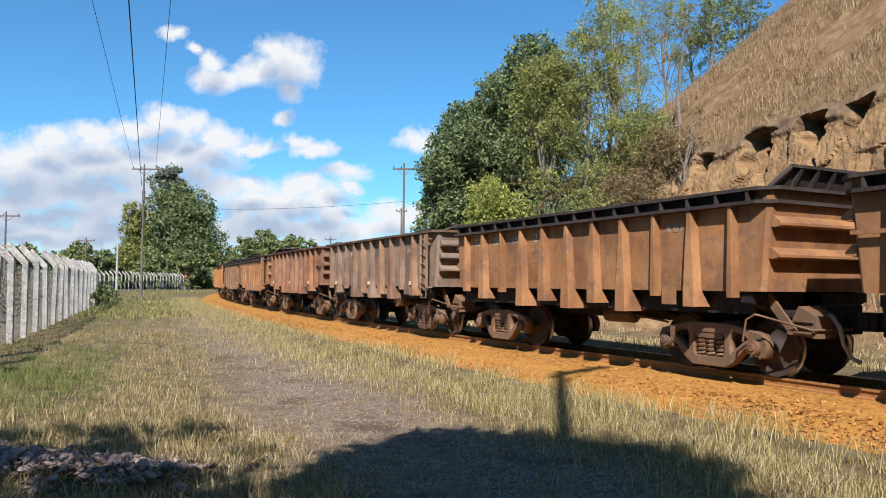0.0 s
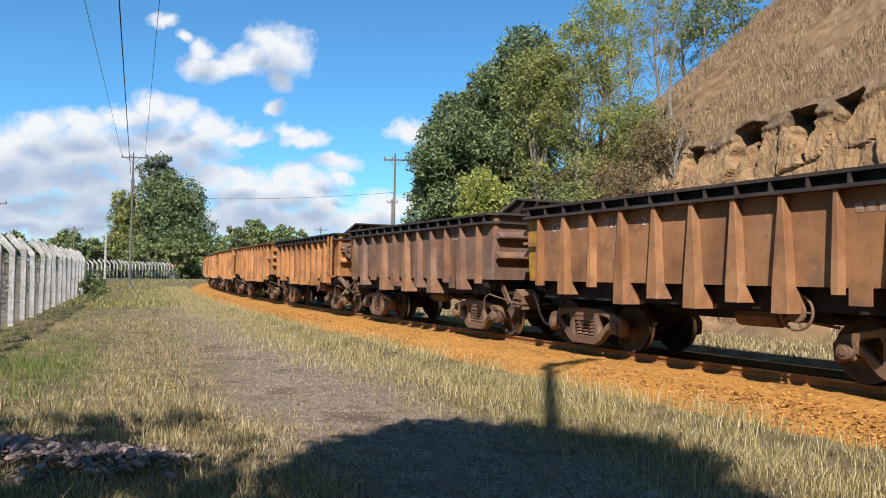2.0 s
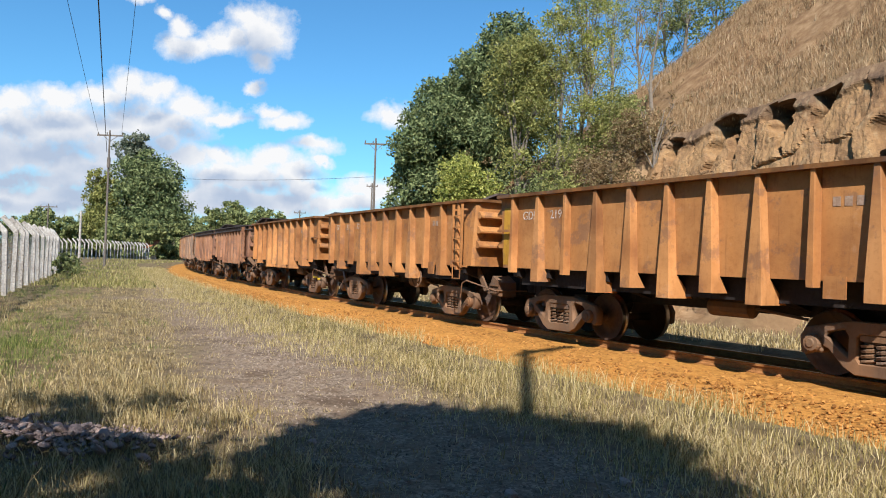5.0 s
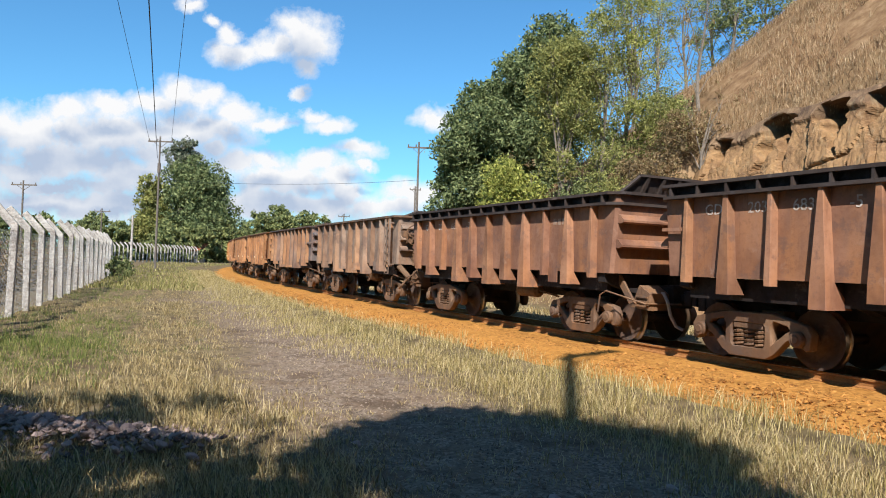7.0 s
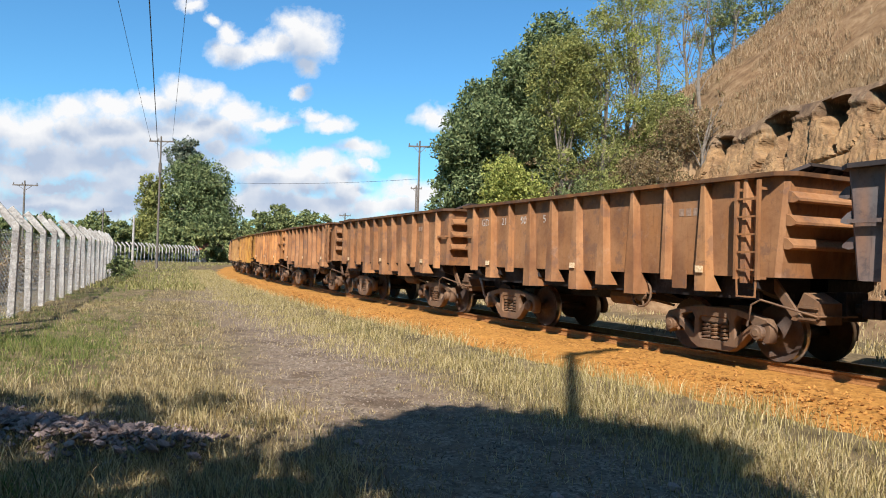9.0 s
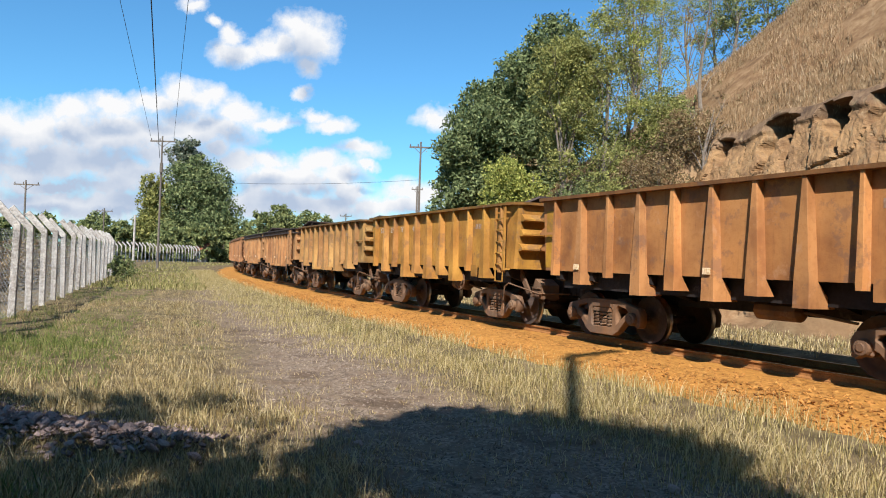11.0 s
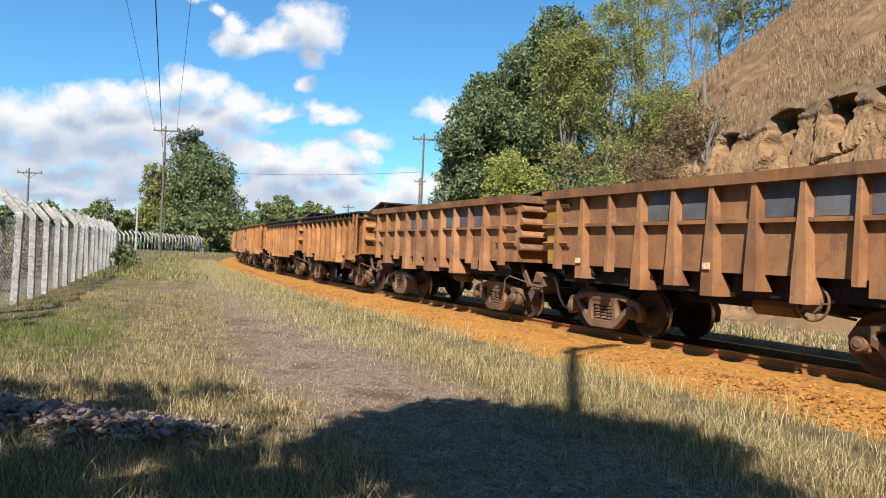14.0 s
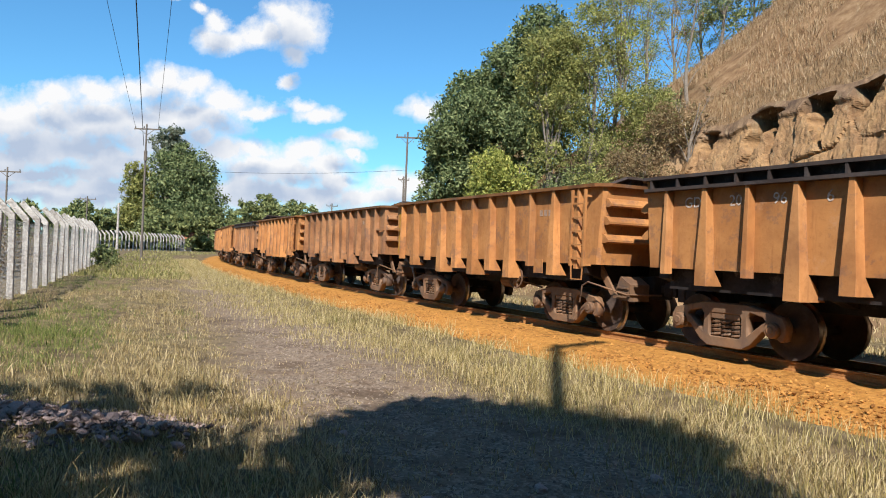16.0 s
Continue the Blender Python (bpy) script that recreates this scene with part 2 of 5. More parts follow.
def ground_build(nt, b):
    v = coords(nt)
    zone = nt.nodes.new("ShaderNodeAttribute")
    zone.attribute_name = "zone"
    sep = nt.nodes.new("ShaderNodeSeparateColor")
    nt.links.new(zone.outputs["Color"], sep.inputs[0])
    big, mid, fine = noise_of(nt, v, 0.28, 5), noise_of(nt, v, 2.2, 7, 0.65), noise_of(nt, v, 28, 6, 0.7)
    turf = ramp(nt, mid, [(0.28, (0.06, 0.042, 0.022)), (0.5, (0.16, 0.115, 0.06)), (0.75, (0.30, 0.225, 0.125))])
    turf = mix(nt, grey(nt, big, 0.45, 0.65, 0, 0.3), turf, (0.13, 0.12, 0.04))
    peb = node(nt, "ShaderNodeTexVoronoi", Scale=34.0)
    nt.links.new(v, peb.inputs["Vector"])
    gravel = ramp(nt, peb.outputs["Color"], [(0.0, (0.07, 0.05, 0.036)), (0.5, (0.225, 0.165, 0.115)), (1.0, (0.38, 0.295, 0.215))])
    gravel = mix(nt, grey(nt, mid, 0.45, 0.6, 0, 0.8), gravel, (0.18, 0.12, 0.077))
    dry = ramp(nt, noise_of(nt, v, 1.3, 10, 0.72), [(0.3, (0.095, 0.052, 0.025)), (0.5, (0.205, 0.12, 0.06)), (0.72, (0.34, 0.225, 0.122))])
    dry = mix(nt, grey(nt, noise_of(nt, v, 0.22, 4), 0.5, 0.64, 0, 0.6), dry, (0.16, 0.10, 0.05))
    rock = ramp(nt, noise_of(nt, v, 0.9, 9, 0.7), [(0.3, (0.06, 0.042, 0.032)), (0.48, (0.22, 0.135, 0.075)), (0.66, (0.42, 0.27, 0.13))])
    c = mix(nt, sep.outputs[0], turf, gravel)
    soil = noise_of(nt, v, 0.75, 8, 0.62)
    c = mix(nt, grey(nt, soil, 0.54, 0.66, 0, 0.75), c, (0.085, 0.055, 0.034))
    c = mix(nt, grey(nt, noise_of(nt, v, 5.5, 7, 0.7), 0.5, 0.66, 0, 0.7), c, (0.075, 0.05, 0.03))
    c = mix(nt, sep.outputs[1], c, dry)
    c = mix(nt, sep.outputs[2], c, rock)
    c = mix(nt, grey(nt, fine, 0.52, 0.8, 0, 0.45), c, (0.07, 0.05, 0.03))
    nt.links.new(c, b.inputs["Base Color"])
    b.inputs["Roughness"].default_value = 0.95
    b.inputs["Specular IOR Level"].default_value = 0.1
    bump(nt, b, mix(nt, 0.5, fine, mid), 0.7, 0.05)


GROUND = material("dry_ground", ground_build)


def ballast_build(nt, b):
    v = coords(nt)
    cell = node(nt, "ShaderNodeTexVoronoi", Scale=16.0)
    nt.links.new(v, cell.inputs["Vector"])
    c = ramp(nt, cell.outputs["Color"], [(0.0, (0.16, 0.07, 0.018)), (0.5, (0.36, 0.16, 0.036)), (1.0, (0.50, 0.245, 0.065))])
    c = mix(nt, grey(nt, noise_of(nt, v, 0.9, 5), 0.42, 0.62, 0, 0.7), c, (0.44, 0.205, 0.046))
    nt.links.new(c, b.inputs["Base Color"])
    b.inputs["Roughness"].default_value = 0.95
    b.inputs["Specular IOR Level"].default_value = 0.1
    bump(nt, b, mix(nt, 0.5, cell.outputs["Distance"], noise_of(nt, v, 40, 4)), 0.8, 0.04)


BALLAST = material("ore_dusted_ballast", ballast_build)


def stone_build(nt, b, lo=(0.17, 0.07, 0.018), hi=(0.50, 0.235, 0.06)):
    geo = nt.nodes.new("ShaderNodeNewGeometry")
    c = ramp(nt, geo.outputs["Random Per Island"], [(0.0, lo), (1.0, hi)])
    f = noise_of(nt, coords(nt), 9, 6, 0.7)
    c = mix(nt, grey(nt, f, 0.45, 0.75, 0, 0.5), c, lo)
    nt.links.new(c, b.inputs["Base Color"])
    b.inputs["Roughness"].default_value = 0.92
    b.inputs["Specular IOR Level"].default_value = 0.15
    bump(nt, b, f, 0.5, 0.02)


STONE = material("ore_dusted_stone", stone_build)
RUBBLE = material("rubble_stone", lambda nt, b: stone_build(nt, b, (0.085, 0.055, 0.044), (0.36, 0.265, 0.225)))
GRAVEL = material("gravel_stone", lambda nt, b: stone_build(nt, b, (0.12, 0.085, 0.062), (0.33, 0.26, 0.20)))


def cliff_build(nt, b):
    v = coords(nt)
    stretch = coords(nt, "Object", (1, 1, 0.45))
    f = noise_of(nt, stretch, 1.1, 9, 0.7)
    g = noise_of(nt, v, 6, 9, 0.72)
    face = ramp(nt, f, [(0.33, (0.13, 0.072, 0.036)), (0.47, (0.24, 0.138, 0.066)), (0.58, (0.32, 0.188, 0.085)), (0.7, (0.235, 0.155, 0.09))])
    top = ramp(nt, f, [(0.35, (0.085, 0.054, 0.036)), (0.5, (0.18, 0.112, 0.064)), (0.65, (0.27, 0.175, 0.098))])
    strata = nt.nodes.new("ShaderNodeAttribute")
    strata.attribute_name = "strata"
    c = mix(nt, strata.outputs["Fac"], face, top)
    c = mix(nt, grey(nt, strata.outputs["Fac"], 1.1, 1.6), c, (0.20, 0.125, 0.062))
    c = mix(nt, grey(nt, g, 0.5, 0.72, 0, 0.7), c, (0.13, 0.08, 0.05))
    c = mix(nt, grey(nt, noise_of(nt, stretch, 3.2, 6, 0.6), 0.56, 0.68, 0, 0.5), c, (0.33, 0.24, 0.135))
    nt.links.new(c, b.inputs["Base Color"])
    b.inputs["Roughness"].default_value = 0.95
    b.inputs["Specular IOR Level"].default_value = 0.1
    bump(nt, b, mix(nt, 0.5, g, noise_of(nt, stretch, 2.6, 8, 0.7)), 0.8, 0.12)


CLIFF = material("ochre_cliff_rock", cliff_build)


def blade_build(nt, b, stops):
    geo = nt.nodes.new("ShaderNodeNewGeometry")
    c = ramp(nt, geo.outputs["Random Per Island"], stops)
    nt.links.new(c, b.inputs["Base Color"])
    b.inputs["Roughness"].default_value = 0.7
    b.inputs["Specular IOR Level"].default_value = 0.2
    tr = node(nt, "ShaderNodeBsdfTranslucent")
    nt.links.new(c, tr.inputs["Color"])
    ms = node(nt, "ShaderNodeMixShader", Fac=0.3)
    nt.links.new(b.outputs[0], ms.inputs[1])
    nt.links.new(tr.outputs[0], ms.inputs[2])
    nt.links.new(ms.outputs[0], nt.nodes["Material Output"].inputs["Surface"])


STRAW = material("straw_grass", lambda nt, b: blade_build(nt, b, [(0, (0.10, 0.068, 0.027)), (0.4, (0.36, 0.265, 0.11)), (0.85, (0.62, 0.495, 0.275)), (1, (0.24, 0.20, 0.06))]))
PALE = material("pale_seeding_grass", lambda nt, b: blade_build(nt, b, [(0, (0.16, 0.125, 0.038)), (0.35, (0.32, 0.25, 0.085)), (0.7, (0.52, 0.41, 0.185)), (1, (0.68, 0.56, 0.32))]))
GREEN = material("green_grass", lambda nt, b: blade_build(nt, b, [(0, (0.06, 0.085, 0.018)), (0.6, (0.16, 0.195, 0.045)), (1, (0.36, 0.34, 0.12))]))
FARGRASS = material("yellow_green_grass", lambda nt, b: blade_build(nt, b, [(0, (0.10, 0.10, 0.025)), (0.5, (0.26, 0.235, 0.075)), (1, (0.46, 0.39, 0.17))]))
LEAF_DARK = material("dark_foliage", lambda nt, b: blade_build(nt, b, [(0, (0.045, 0.065, 0.026)), (0.5, (0.14, 0.175, 0.068)), (1, (0.30, 0.33, 0.14))]))
LEAF_MID = material("green_foliage", lambda nt, b: blade_build(nt, b, [(0, (0.06, 0.08, 0.03)), (0.5, (0.18, 0.205, 0.075)), (1, (0.33, 0.34, 0.13))]))
LEAF_LIGHT = material("yellow_green_foliage", lambda nt, b: blade_build(nt, b, [(0, (0.12, 0.14, 0.025)), (0.5, (0.28, 0.30, 0.065)), (1, (0.50, 0.47, 0.13))]))
LEAF_OLIVE = material("olive_foliage", lambda nt, b: blade_build(nt, b, [(0, (0.10, 0.105, 0.03)), (0.5, (0.23, 0.235, 0.065)), (1, (0.42, 0.39, 0.13))]))
LEAF_GREY = material("grey_green_foliage", lambda nt, b: blade_build(nt, b, [(0, (0.08, 0.10, 0.06)), (0.5, (0.16, 0.18, 0.12)), (1, (0.28, 0.29, 0.2))]))
LEAF_DRY = material("dry_scrub", lambda nt, b: blade_build(nt, b, [(0, (0.12, 0.07, 0.03)), (0.5, (0.25, 0.17, 0.08)), (0.85, (0.38, 0.28, 0.15)), (1, (0.14, 0.15, 0.04))]))


def hay_build(nt, b):
    """Dead grass whose shade also drifts in broad patches over the slope."""
    geo = nt.nodes.new("ShaderNodeNewGeometry")
    c = ramp(nt, geo.outputs["Random Per Island"], [(0, (0.105, 0.056, 0.025)), (0.4, (0.235, 0.138, 0.066)), (0.8, (0.355, 0.236, 0.126)), (1, (0.46, 0.34, 0.21))])
    v = coords(nt)
    c = mix(nt, grey(nt, noise_of(nt, v, 0.55, 6, 0.65), 0.5, 0.62, 0, 0.65), c, (0.12, 0.075, 0.038))
    c = mix(nt, grey(nt, noise_of(nt, v, 1.7, 6, 0.65), 0.54, 0.66, 0, 0.5), c, (0.42, 0.32, 0.18))
    nt.links.new(c, b.inputs["Base Color"])
    b.inputs["Roughness"].default_value = 0.8
    b.inputs["Specular IOR Level"].default_value = 0.15


def plain_build(nt, b, lo, hi, scale=6.0, rough=0.85):
    v = coords(nt, "Object", None, True)
    f = mix(nt, 0.5, noise_of(nt, v, scale, 7, 0.7), noise_of(nt, v, scale * 9, 4))
    nt.links.new(ramp(nt, f, [(0.36, lo), (0.62, hi)]), b.inputs["Base Color"])
    b.inputs["Roughness"].default_value = rough
    b.inputs["Specular IOR Level"].default_value = 0.2
    bump(nt, b, f, 0.4, 0.01)


HAY = material("dead_hill_grass", hay_build)
BARK = material("grey_brown_bark", lambda nt, b: plain_build(nt, b, (0.09, 0.07, 0.05), (0.27, 0.22, 0.17)))
CONCRETE = material("whitewashed_concrete", lambda nt, b: plain_build(nt, b, (0.17, 0.14, 0.115), (0.56, 0.52, 0.46), 1.6))
WOOD = material("weathered_pole_wood", lambda nt, b: plain_build(nt, b, (0.07, 0.06, 0.05), (0.18, 0.15, 0.12), 4.0))
WIRE = material("galvanised_wire", lambda nt, b: plain_build(nt, b, (0.16, 0.16, 0.155), (0.33, 0.33, 0.32), 4.0, 0.5))
CABLE = material("black_cable", lambda nt, b: plain_build(nt, b, (0.012, 0.012, 0.014), (0.03, 0.03, 0.032), 4.0, 0.6))
RAIL = material("rusty_rail", lambda nt, b: plain_build(nt, b, (0.16, 0.065, 0.02), (0.36, 0.16, 0.05), 8.0))
PLASTER = material("pale_plaster", lambda nt, b: plain_build(nt, b, (0.26, 0.23, 0.2), (0.46, 0.42, 0.38), 2.0))
ROOF = material("red_roof_tile", lambda nt, b: plain_build(nt, b, (0.16, 0.06, 0.035), (0.30, 0.12, 0.06), 3.0))
HOLE = material("dark_glass", lambda nt, b: plain_build(nt, b, (0.015, 0.016, 0.018), (0.04, 0.04, 0.045), 3.0, 0.2))
HOSE = material("grey_rubber_hose", lambda nt, b: plain_build(nt, b, (0.15, 0.14, 0.13), (0.32, 0.30, 0.28), 5.0, 0.6))


BLUE = material("blue_enamel", lambda nt, b: plain_build(nt, b, (0.02, 0.08, 0.28), (0.03, 0.13, 0.42), 20.0, 0.4))
BRIGHT = material("yellow_paint", lambda nt, b: plain_build(nt, b, (0.55, 0.36, 0.02), (0.75, 0.5, 0.03), 12.0, 0.6))


# ---- ground ----
def axis(lo, fine_lo, fine_hi, hi, step, n):
    a = fine_lo - (fine_lo - lo) * np.linspace(1, 0, n, endpoint=False) ** 2.5
    b = fine_hi + (hi - fine_hi) * (np.linspace(0, 1, n + 1)[1:]) ** 2.5
    return np.concatenate([a, np.arange(fine_lo, fine_hi + 1e-6, step), b])


ROAD = [(2.0, 2.0), (1.15, 5.6), (0.3, 7.6), (-1.2, 10.0), (-3.0, 16.0), (-6.6, 25.5), (-14.0, 46.0), (-30.0, 90.0)]


def road_offset(x, y):
    rx = np.interp(y, [p[1] for p in ROAD], [p[0] for p in ROAD])
    return x - rx


def build_ground():
    xs = axis(-2500, -34, 44, 2500, 0.34, 34)
    ys = axis(-2500, -4, 60, 3000, 0.34, 40)
    gx, gy = np.meshgrid(xs, ys, indexing="xy")
    x, y = gx.ravel(), gy.ravel()
    z = ground_height(x, y)
    nx, ny = len(xs), len(ys)
    i = np.arange((nx - 1) * (ny - 1))
    a = (i // (nx - 1)) * nx + i % (nx - 1)
    faces = np.stack([a, a + 1, a + nx + 1, a + nx], 1)
    me = bpy.data.meshes.new("ground")
    me.from_pydata(np.stack([x, y, z], 1).tolist(), [], faces.tolist())
    s, u = to_track(x, y)
    d = np.abs(road_offset(x, y))
    gravel = smooth(2.2, 1.0, d + 0.6 * waves(x, y, 4, 4, 1.0)) * smooth(75, 40, y) * smooth(-3.6, -4.6, u)
    patch = smooth(0.9, 0.4, np.hypot((x + 8.3) / 4.2, (y - 28) / 1.6))
    dry = smooth(7.5, 10, u) * smooth(200, 120, s)
    rock = smooth(12.0, 13.0, u + 0.5 * waves(x, y, 8, 3, 1.0)) * smooth(16.0, 15.2, u + 0.6 * waves(x, y, 12, 4, 1.2)) * smooth(23.5, 20.5, s)
    col = np.stack([np.clip(gravel * 0.9 + patch * 0.7, 0, 1), dry, rock, np.ones_like(x)], 1)
    at = me.color_attributes.new("zone", "FLOAT_COLOR", "POINT")
    at.data.foreach_set("color", col.ravel())
    me.materials.append(GROUND)
    me.shade_smooth()
    return tagged(new("ground", me), "uneven dry grassy ground rising to a bare hillside", "ground", kind="structure")


build_ground()


def strip(name, section, s_values, mat, smooth_it=False):
    """A shape of constant section (u, z) drawn along the track."""
    verts, faces, n = [], [], len(section)
    for s in s_values:
        for u, z in section:
            x, y, _ = on_track(s, u)
            verts.append((x, y, z))
    for r in range(len(s_values) - 1):
        for k in range(n - 1):
            faces.append((r * n + k, r * n + k + 1, (r + 1) * n + k + 1, (r + 1) * n + k))
    me = mesh_of(name, verts, faces, mat, not smooth_it)
    return me


S_FAR = list(np.concatenate([np.arange(-40, 130, 0.5), np.arange(130, 430, 4.0)]))


def build_bed():
    us = np.concatenate([np.linspace(-4.0, -0.9, 18), np.linspace(-0.7, 0.7, 5), np.linspace(0.9, 3.4, 9)])
    zs = np.interp(us, [-4.0, -3.3, -1.9, -1.4, 1.4, 1.9, 3.4], [-0.10, 0.03, 0.22, 0.26, 0.26, 0.22, -0.06])
    me = strip("track_bed", list(zip(us, zs)), S_FAR, BALLAST, True)
    co = np.zeros(len(me.vertices) * 3)
    me.vertices.foreach_get("co", co)
    co = co.reshape(-1, 3)
    edge = np.tile((us < -1.7) | (us > 1.7), len(S_FAR))
    co[:, 2] += np.where(edge, 0.035 * waves(co[:, 0], co[:, 1], 21, 4, 0.5), 0.006 * waves(co[:, 0], co[:, 1], 22, 3, 0.3))
    me.vertices.foreach_set("co", co.ravel())
    me.update()
    return tagged(new("track_bed", me), "ballast bed coated in orange ore dust", "track bed", kind="structure")


track_bed = build_bed()


def scatter_stones(name, places, sizes, mat, seed):
    """Many small angular stones in one mesh; places is an array of x, y, z."""
    rng = np.random.RandomState(seed)
    base = np.array([(1, 0, 0), (0, 1, 0), (-1, 0, 0), (0, -1, 0), (0.25, 0.2, 0.8), (-0.1, -0.2, -0.8)], float)
    tri = np.array([(0, 1, 4), (1, 2, 4), (2, 3, 4), (3, 0, 4), (1, 0, 5), (2, 1, 5), (3, 2, 5), (0, 3, 5)])
    n = len(places)
    pts = base[None] * (1 + rng.uniform(-0.35, 0.35, (n, 6, 3)))
    ang = rng.uniform(0, math.tau, n)
    c, s = np.cos(ang)[:, None], np.sin(ang)[:, None]
    x, y = pts[..., 0] * c - pts[..., 1] * s, pts[..., 0] * s + pts[..., 1] * c
    tilt = rng.uniform(-0.6, 0.6, n)[:, None]
    z = pts[..., 2] * np.cos(tilt) + x * np.sin(tilt)
    v = np.stack([x, y, z], -1) * sizes[:, None, None] + places[:, None, :]
    f = tri[None] + (np.arange(n) * 6)[:, None, None]
    return mesh_of(name, v.reshape(-1, 3).tolist(), f.reshape(-1, 3).tolist(), mat)


def track_points(n, s_lo, s_hi, u_lo, u_hi, seed, power=1.0):
    rng = np.random.RandomState(seed)
    s = s_lo + (s_hi - s_lo) * rng.uniform(0, 1, n) ** power
    u = rng.uniform(u_lo, u_hi, n)
    th = np.where(s > STRAIGHT, TRACK_TH + BEND * (s - STRAIGHT), TRACK_TH)
    x = np.where(s > STRAIGHT, MID_X - np.cos(th) * RADIUS, TRACK_X + math.sin(TRACK_TH) * s) + np.cos(th) * u
    y = np.where(s > STRAIGHT, MID_Y + np.sin(th) * RADIUS, TRACK_Y + math.cos(TRACK_TH) * s) - np.sin(th) * u
    return s, u, x, y, rng


def build_ballast():
    s, u, x, y, rng = track_points(24000, -9, 45, -4.1, -1.15, 31, 1.9)
    z = np.interp(u, [-4.0, -3.3, -1.9, -1.4, 1.4], [-0.06, 0.03, 0.22, 0.26, 0.26])
    size = rng.uniform(0.012, 0.034, len(s))
    keep = (rng.uniform(0, 1, len(s)) < np.interp(u, [-4.1, -3.4, -2.2, -1.3], [0.25, 1, 1, 0.25]))
    pl = np.stack([x, y, z], 1)[keep]
    ob = new("ballast_stones", scatter_stones("ballast_stones", pl, size[keep], STONE, 32))
    tagged(ob, "loose ballast stones covered in orange ore dust", "ballast", kind="stuff")


build_ballast()


def build_track():
    rails = tagged(new("railway_track"), "metre gauge railway track caked in orange ore dust", "railway track", kind="structure")
    prof = [(-0.06, -0.14), (-0.06, -0.125), (-0.01, -0.105), (-0.009, -0.04), (-0.034, -0.032), (-0.034, -0.004), (-0.026, 0), (0.026, 0), (0.034, -0.004), (0.034, -0.032), (0.009, -0.04), (0.01, -0.105), (0.06, -0.125), (0.06, -0.14)]
    for g in (-0.535, 0.535):
        part("rail", strip("rail", [(u + g, RAIL_Z + z) for u, z in prof], S_FAR, RAIL), rails)
        part("running_surface", strip("running_surface", [(g - 0.024, RAIL_Z + 0.0015), (g + 0.024, RAIL_Z + 0.0015)], S_FAR, STEEL), rails)
    bm = bmesh.new()
    block(bm, -0.1, 0.1, -1.0, 1.0, -0.1, 0.02)
    bmesh.ops.bevel(bm, geom=bm.edges[:], offset=0.012, segments=1, affect="EDGES")
    sleeper = from_bm("sleeper", bm, BALLAST)
    rng = random.Random(5)
    for i in range(190):
        x, y, th = on_track(-20 + i * 0.6, rng.uniform(-0.03, 0.03))
        part("sleeper", sleeper, rails, pose(x, y, 0.25 + rng.uniform(-0.012, 0.002), 0, 0, 90 - math.degrees(th) + 90 + rng.uniform(-1, 1)))


build_track()


# ---- grass ----
def blades(name, x, y, height, mat, seed, width=0.012, lean=0.5, foot=None):
    rng = np.random.RandomState(seed)
    n = len(x)
    z = (ground_height(x, y) if foot is None else foot) - 0.02
    a = rng.uniform(0, math.tau, n)
    w = width * rng.uniform(0.7, 1.5, n)
    dx, dy = np.cos(a) * w, np.sin(a) * w
    la, lm = rng.uniform(0, math.tau, n), lean * height * rng.uniform(0.1, 1, n)
    ox, oy = np.cos(la) * lm, np.sin(la) * lm
    v = np.empty((n, 5, 3))
    v[:, 0] = np.stack([x - dx, y - dy, z], 1)
    v[:, 1] = np.stack([x + dx, y + dy, z], 1)
    v[:, 2] = np.stack([x + dx * 0.8 + ox * 0.35, y + dy * 0.8 + oy * 0.35, z + height * 0.6], 1)
    v[:, 3] = np.stack([x - dx * 0.8 + ox * 0.35, y - dy * 0.8 + oy * 0.35, z + height * 0.6], 1)
    v[:, 4] = np.stack([x + ox, y + oy, z + height], 1)
    b = (np.arange(n) * 5)[:, None]
    me = bpy.data.meshes.new(name)
    me.vertices.add(n * 5)
    me.vertices.foreach_set("co", v.ravel())
    loops = np.concatenate([b + np.array([[0, 1, 2, 3]]), b + np.array([[3, 2, 4]])], 1)
    me.loops.add(n * 7)
    me.loops.foreach_set("vertex_index", loops.ravel())
    me.polygons.add(n * 2)
    st = np.stack([np.arange(n) * 7, np.arange(n) * 7 + 4], 1)
    me.polygons.foreach_set("loop_start", st.ravel())
    me.update(calc_edges=True)
    me.materials.append(mat)
    return new(name, me)


def field(n, seed, y_lo=2.5, y_hi=60, power=1.9, spread=0.75):
    """Places thicker near by, thinning out with distance, in the fan before the fence and the track."""
    rng = np.random.RandomState(seed)
    y = y_lo + (y_hi - y_lo) * rng.uniform(0, 1, n) ** power
    x = rng.uniform(-1, 1, n) * (y * spread + 2.0)
    s, u = to_track(x, y)
    return x, y, s, u, rng


def build_grass():
    cx, cy, s, u, rng = field(46000, 41, 2.6, 62, 1.75)
    d = np.abs(road_offset(cx, cy) + 0.5 * waves(cx, cy, 4, 4, 1.0))
    bare = np.hypot((cx + 8.3) / 4.2, (cy - 28) / 1.6) < 0.8 + 0.2 * waves(cx, cy, 6, 3, 0.8)
    lush = np.clip(smooth(0.8, 2.2, d) * 0.85 + 0.16, 0, 1) * np.where(waves(cx, cy, 14, 4, 0.5) > -0.3, 1.0, 0.35)
    ok = (u < -3.7) & (cx > -0.36 * cy - 4.6) & ~bare & (rng.uniform(0, 1, len(cx)) < lush)
    cx, cy, d = cx[ok], cy[ok], d[ok]
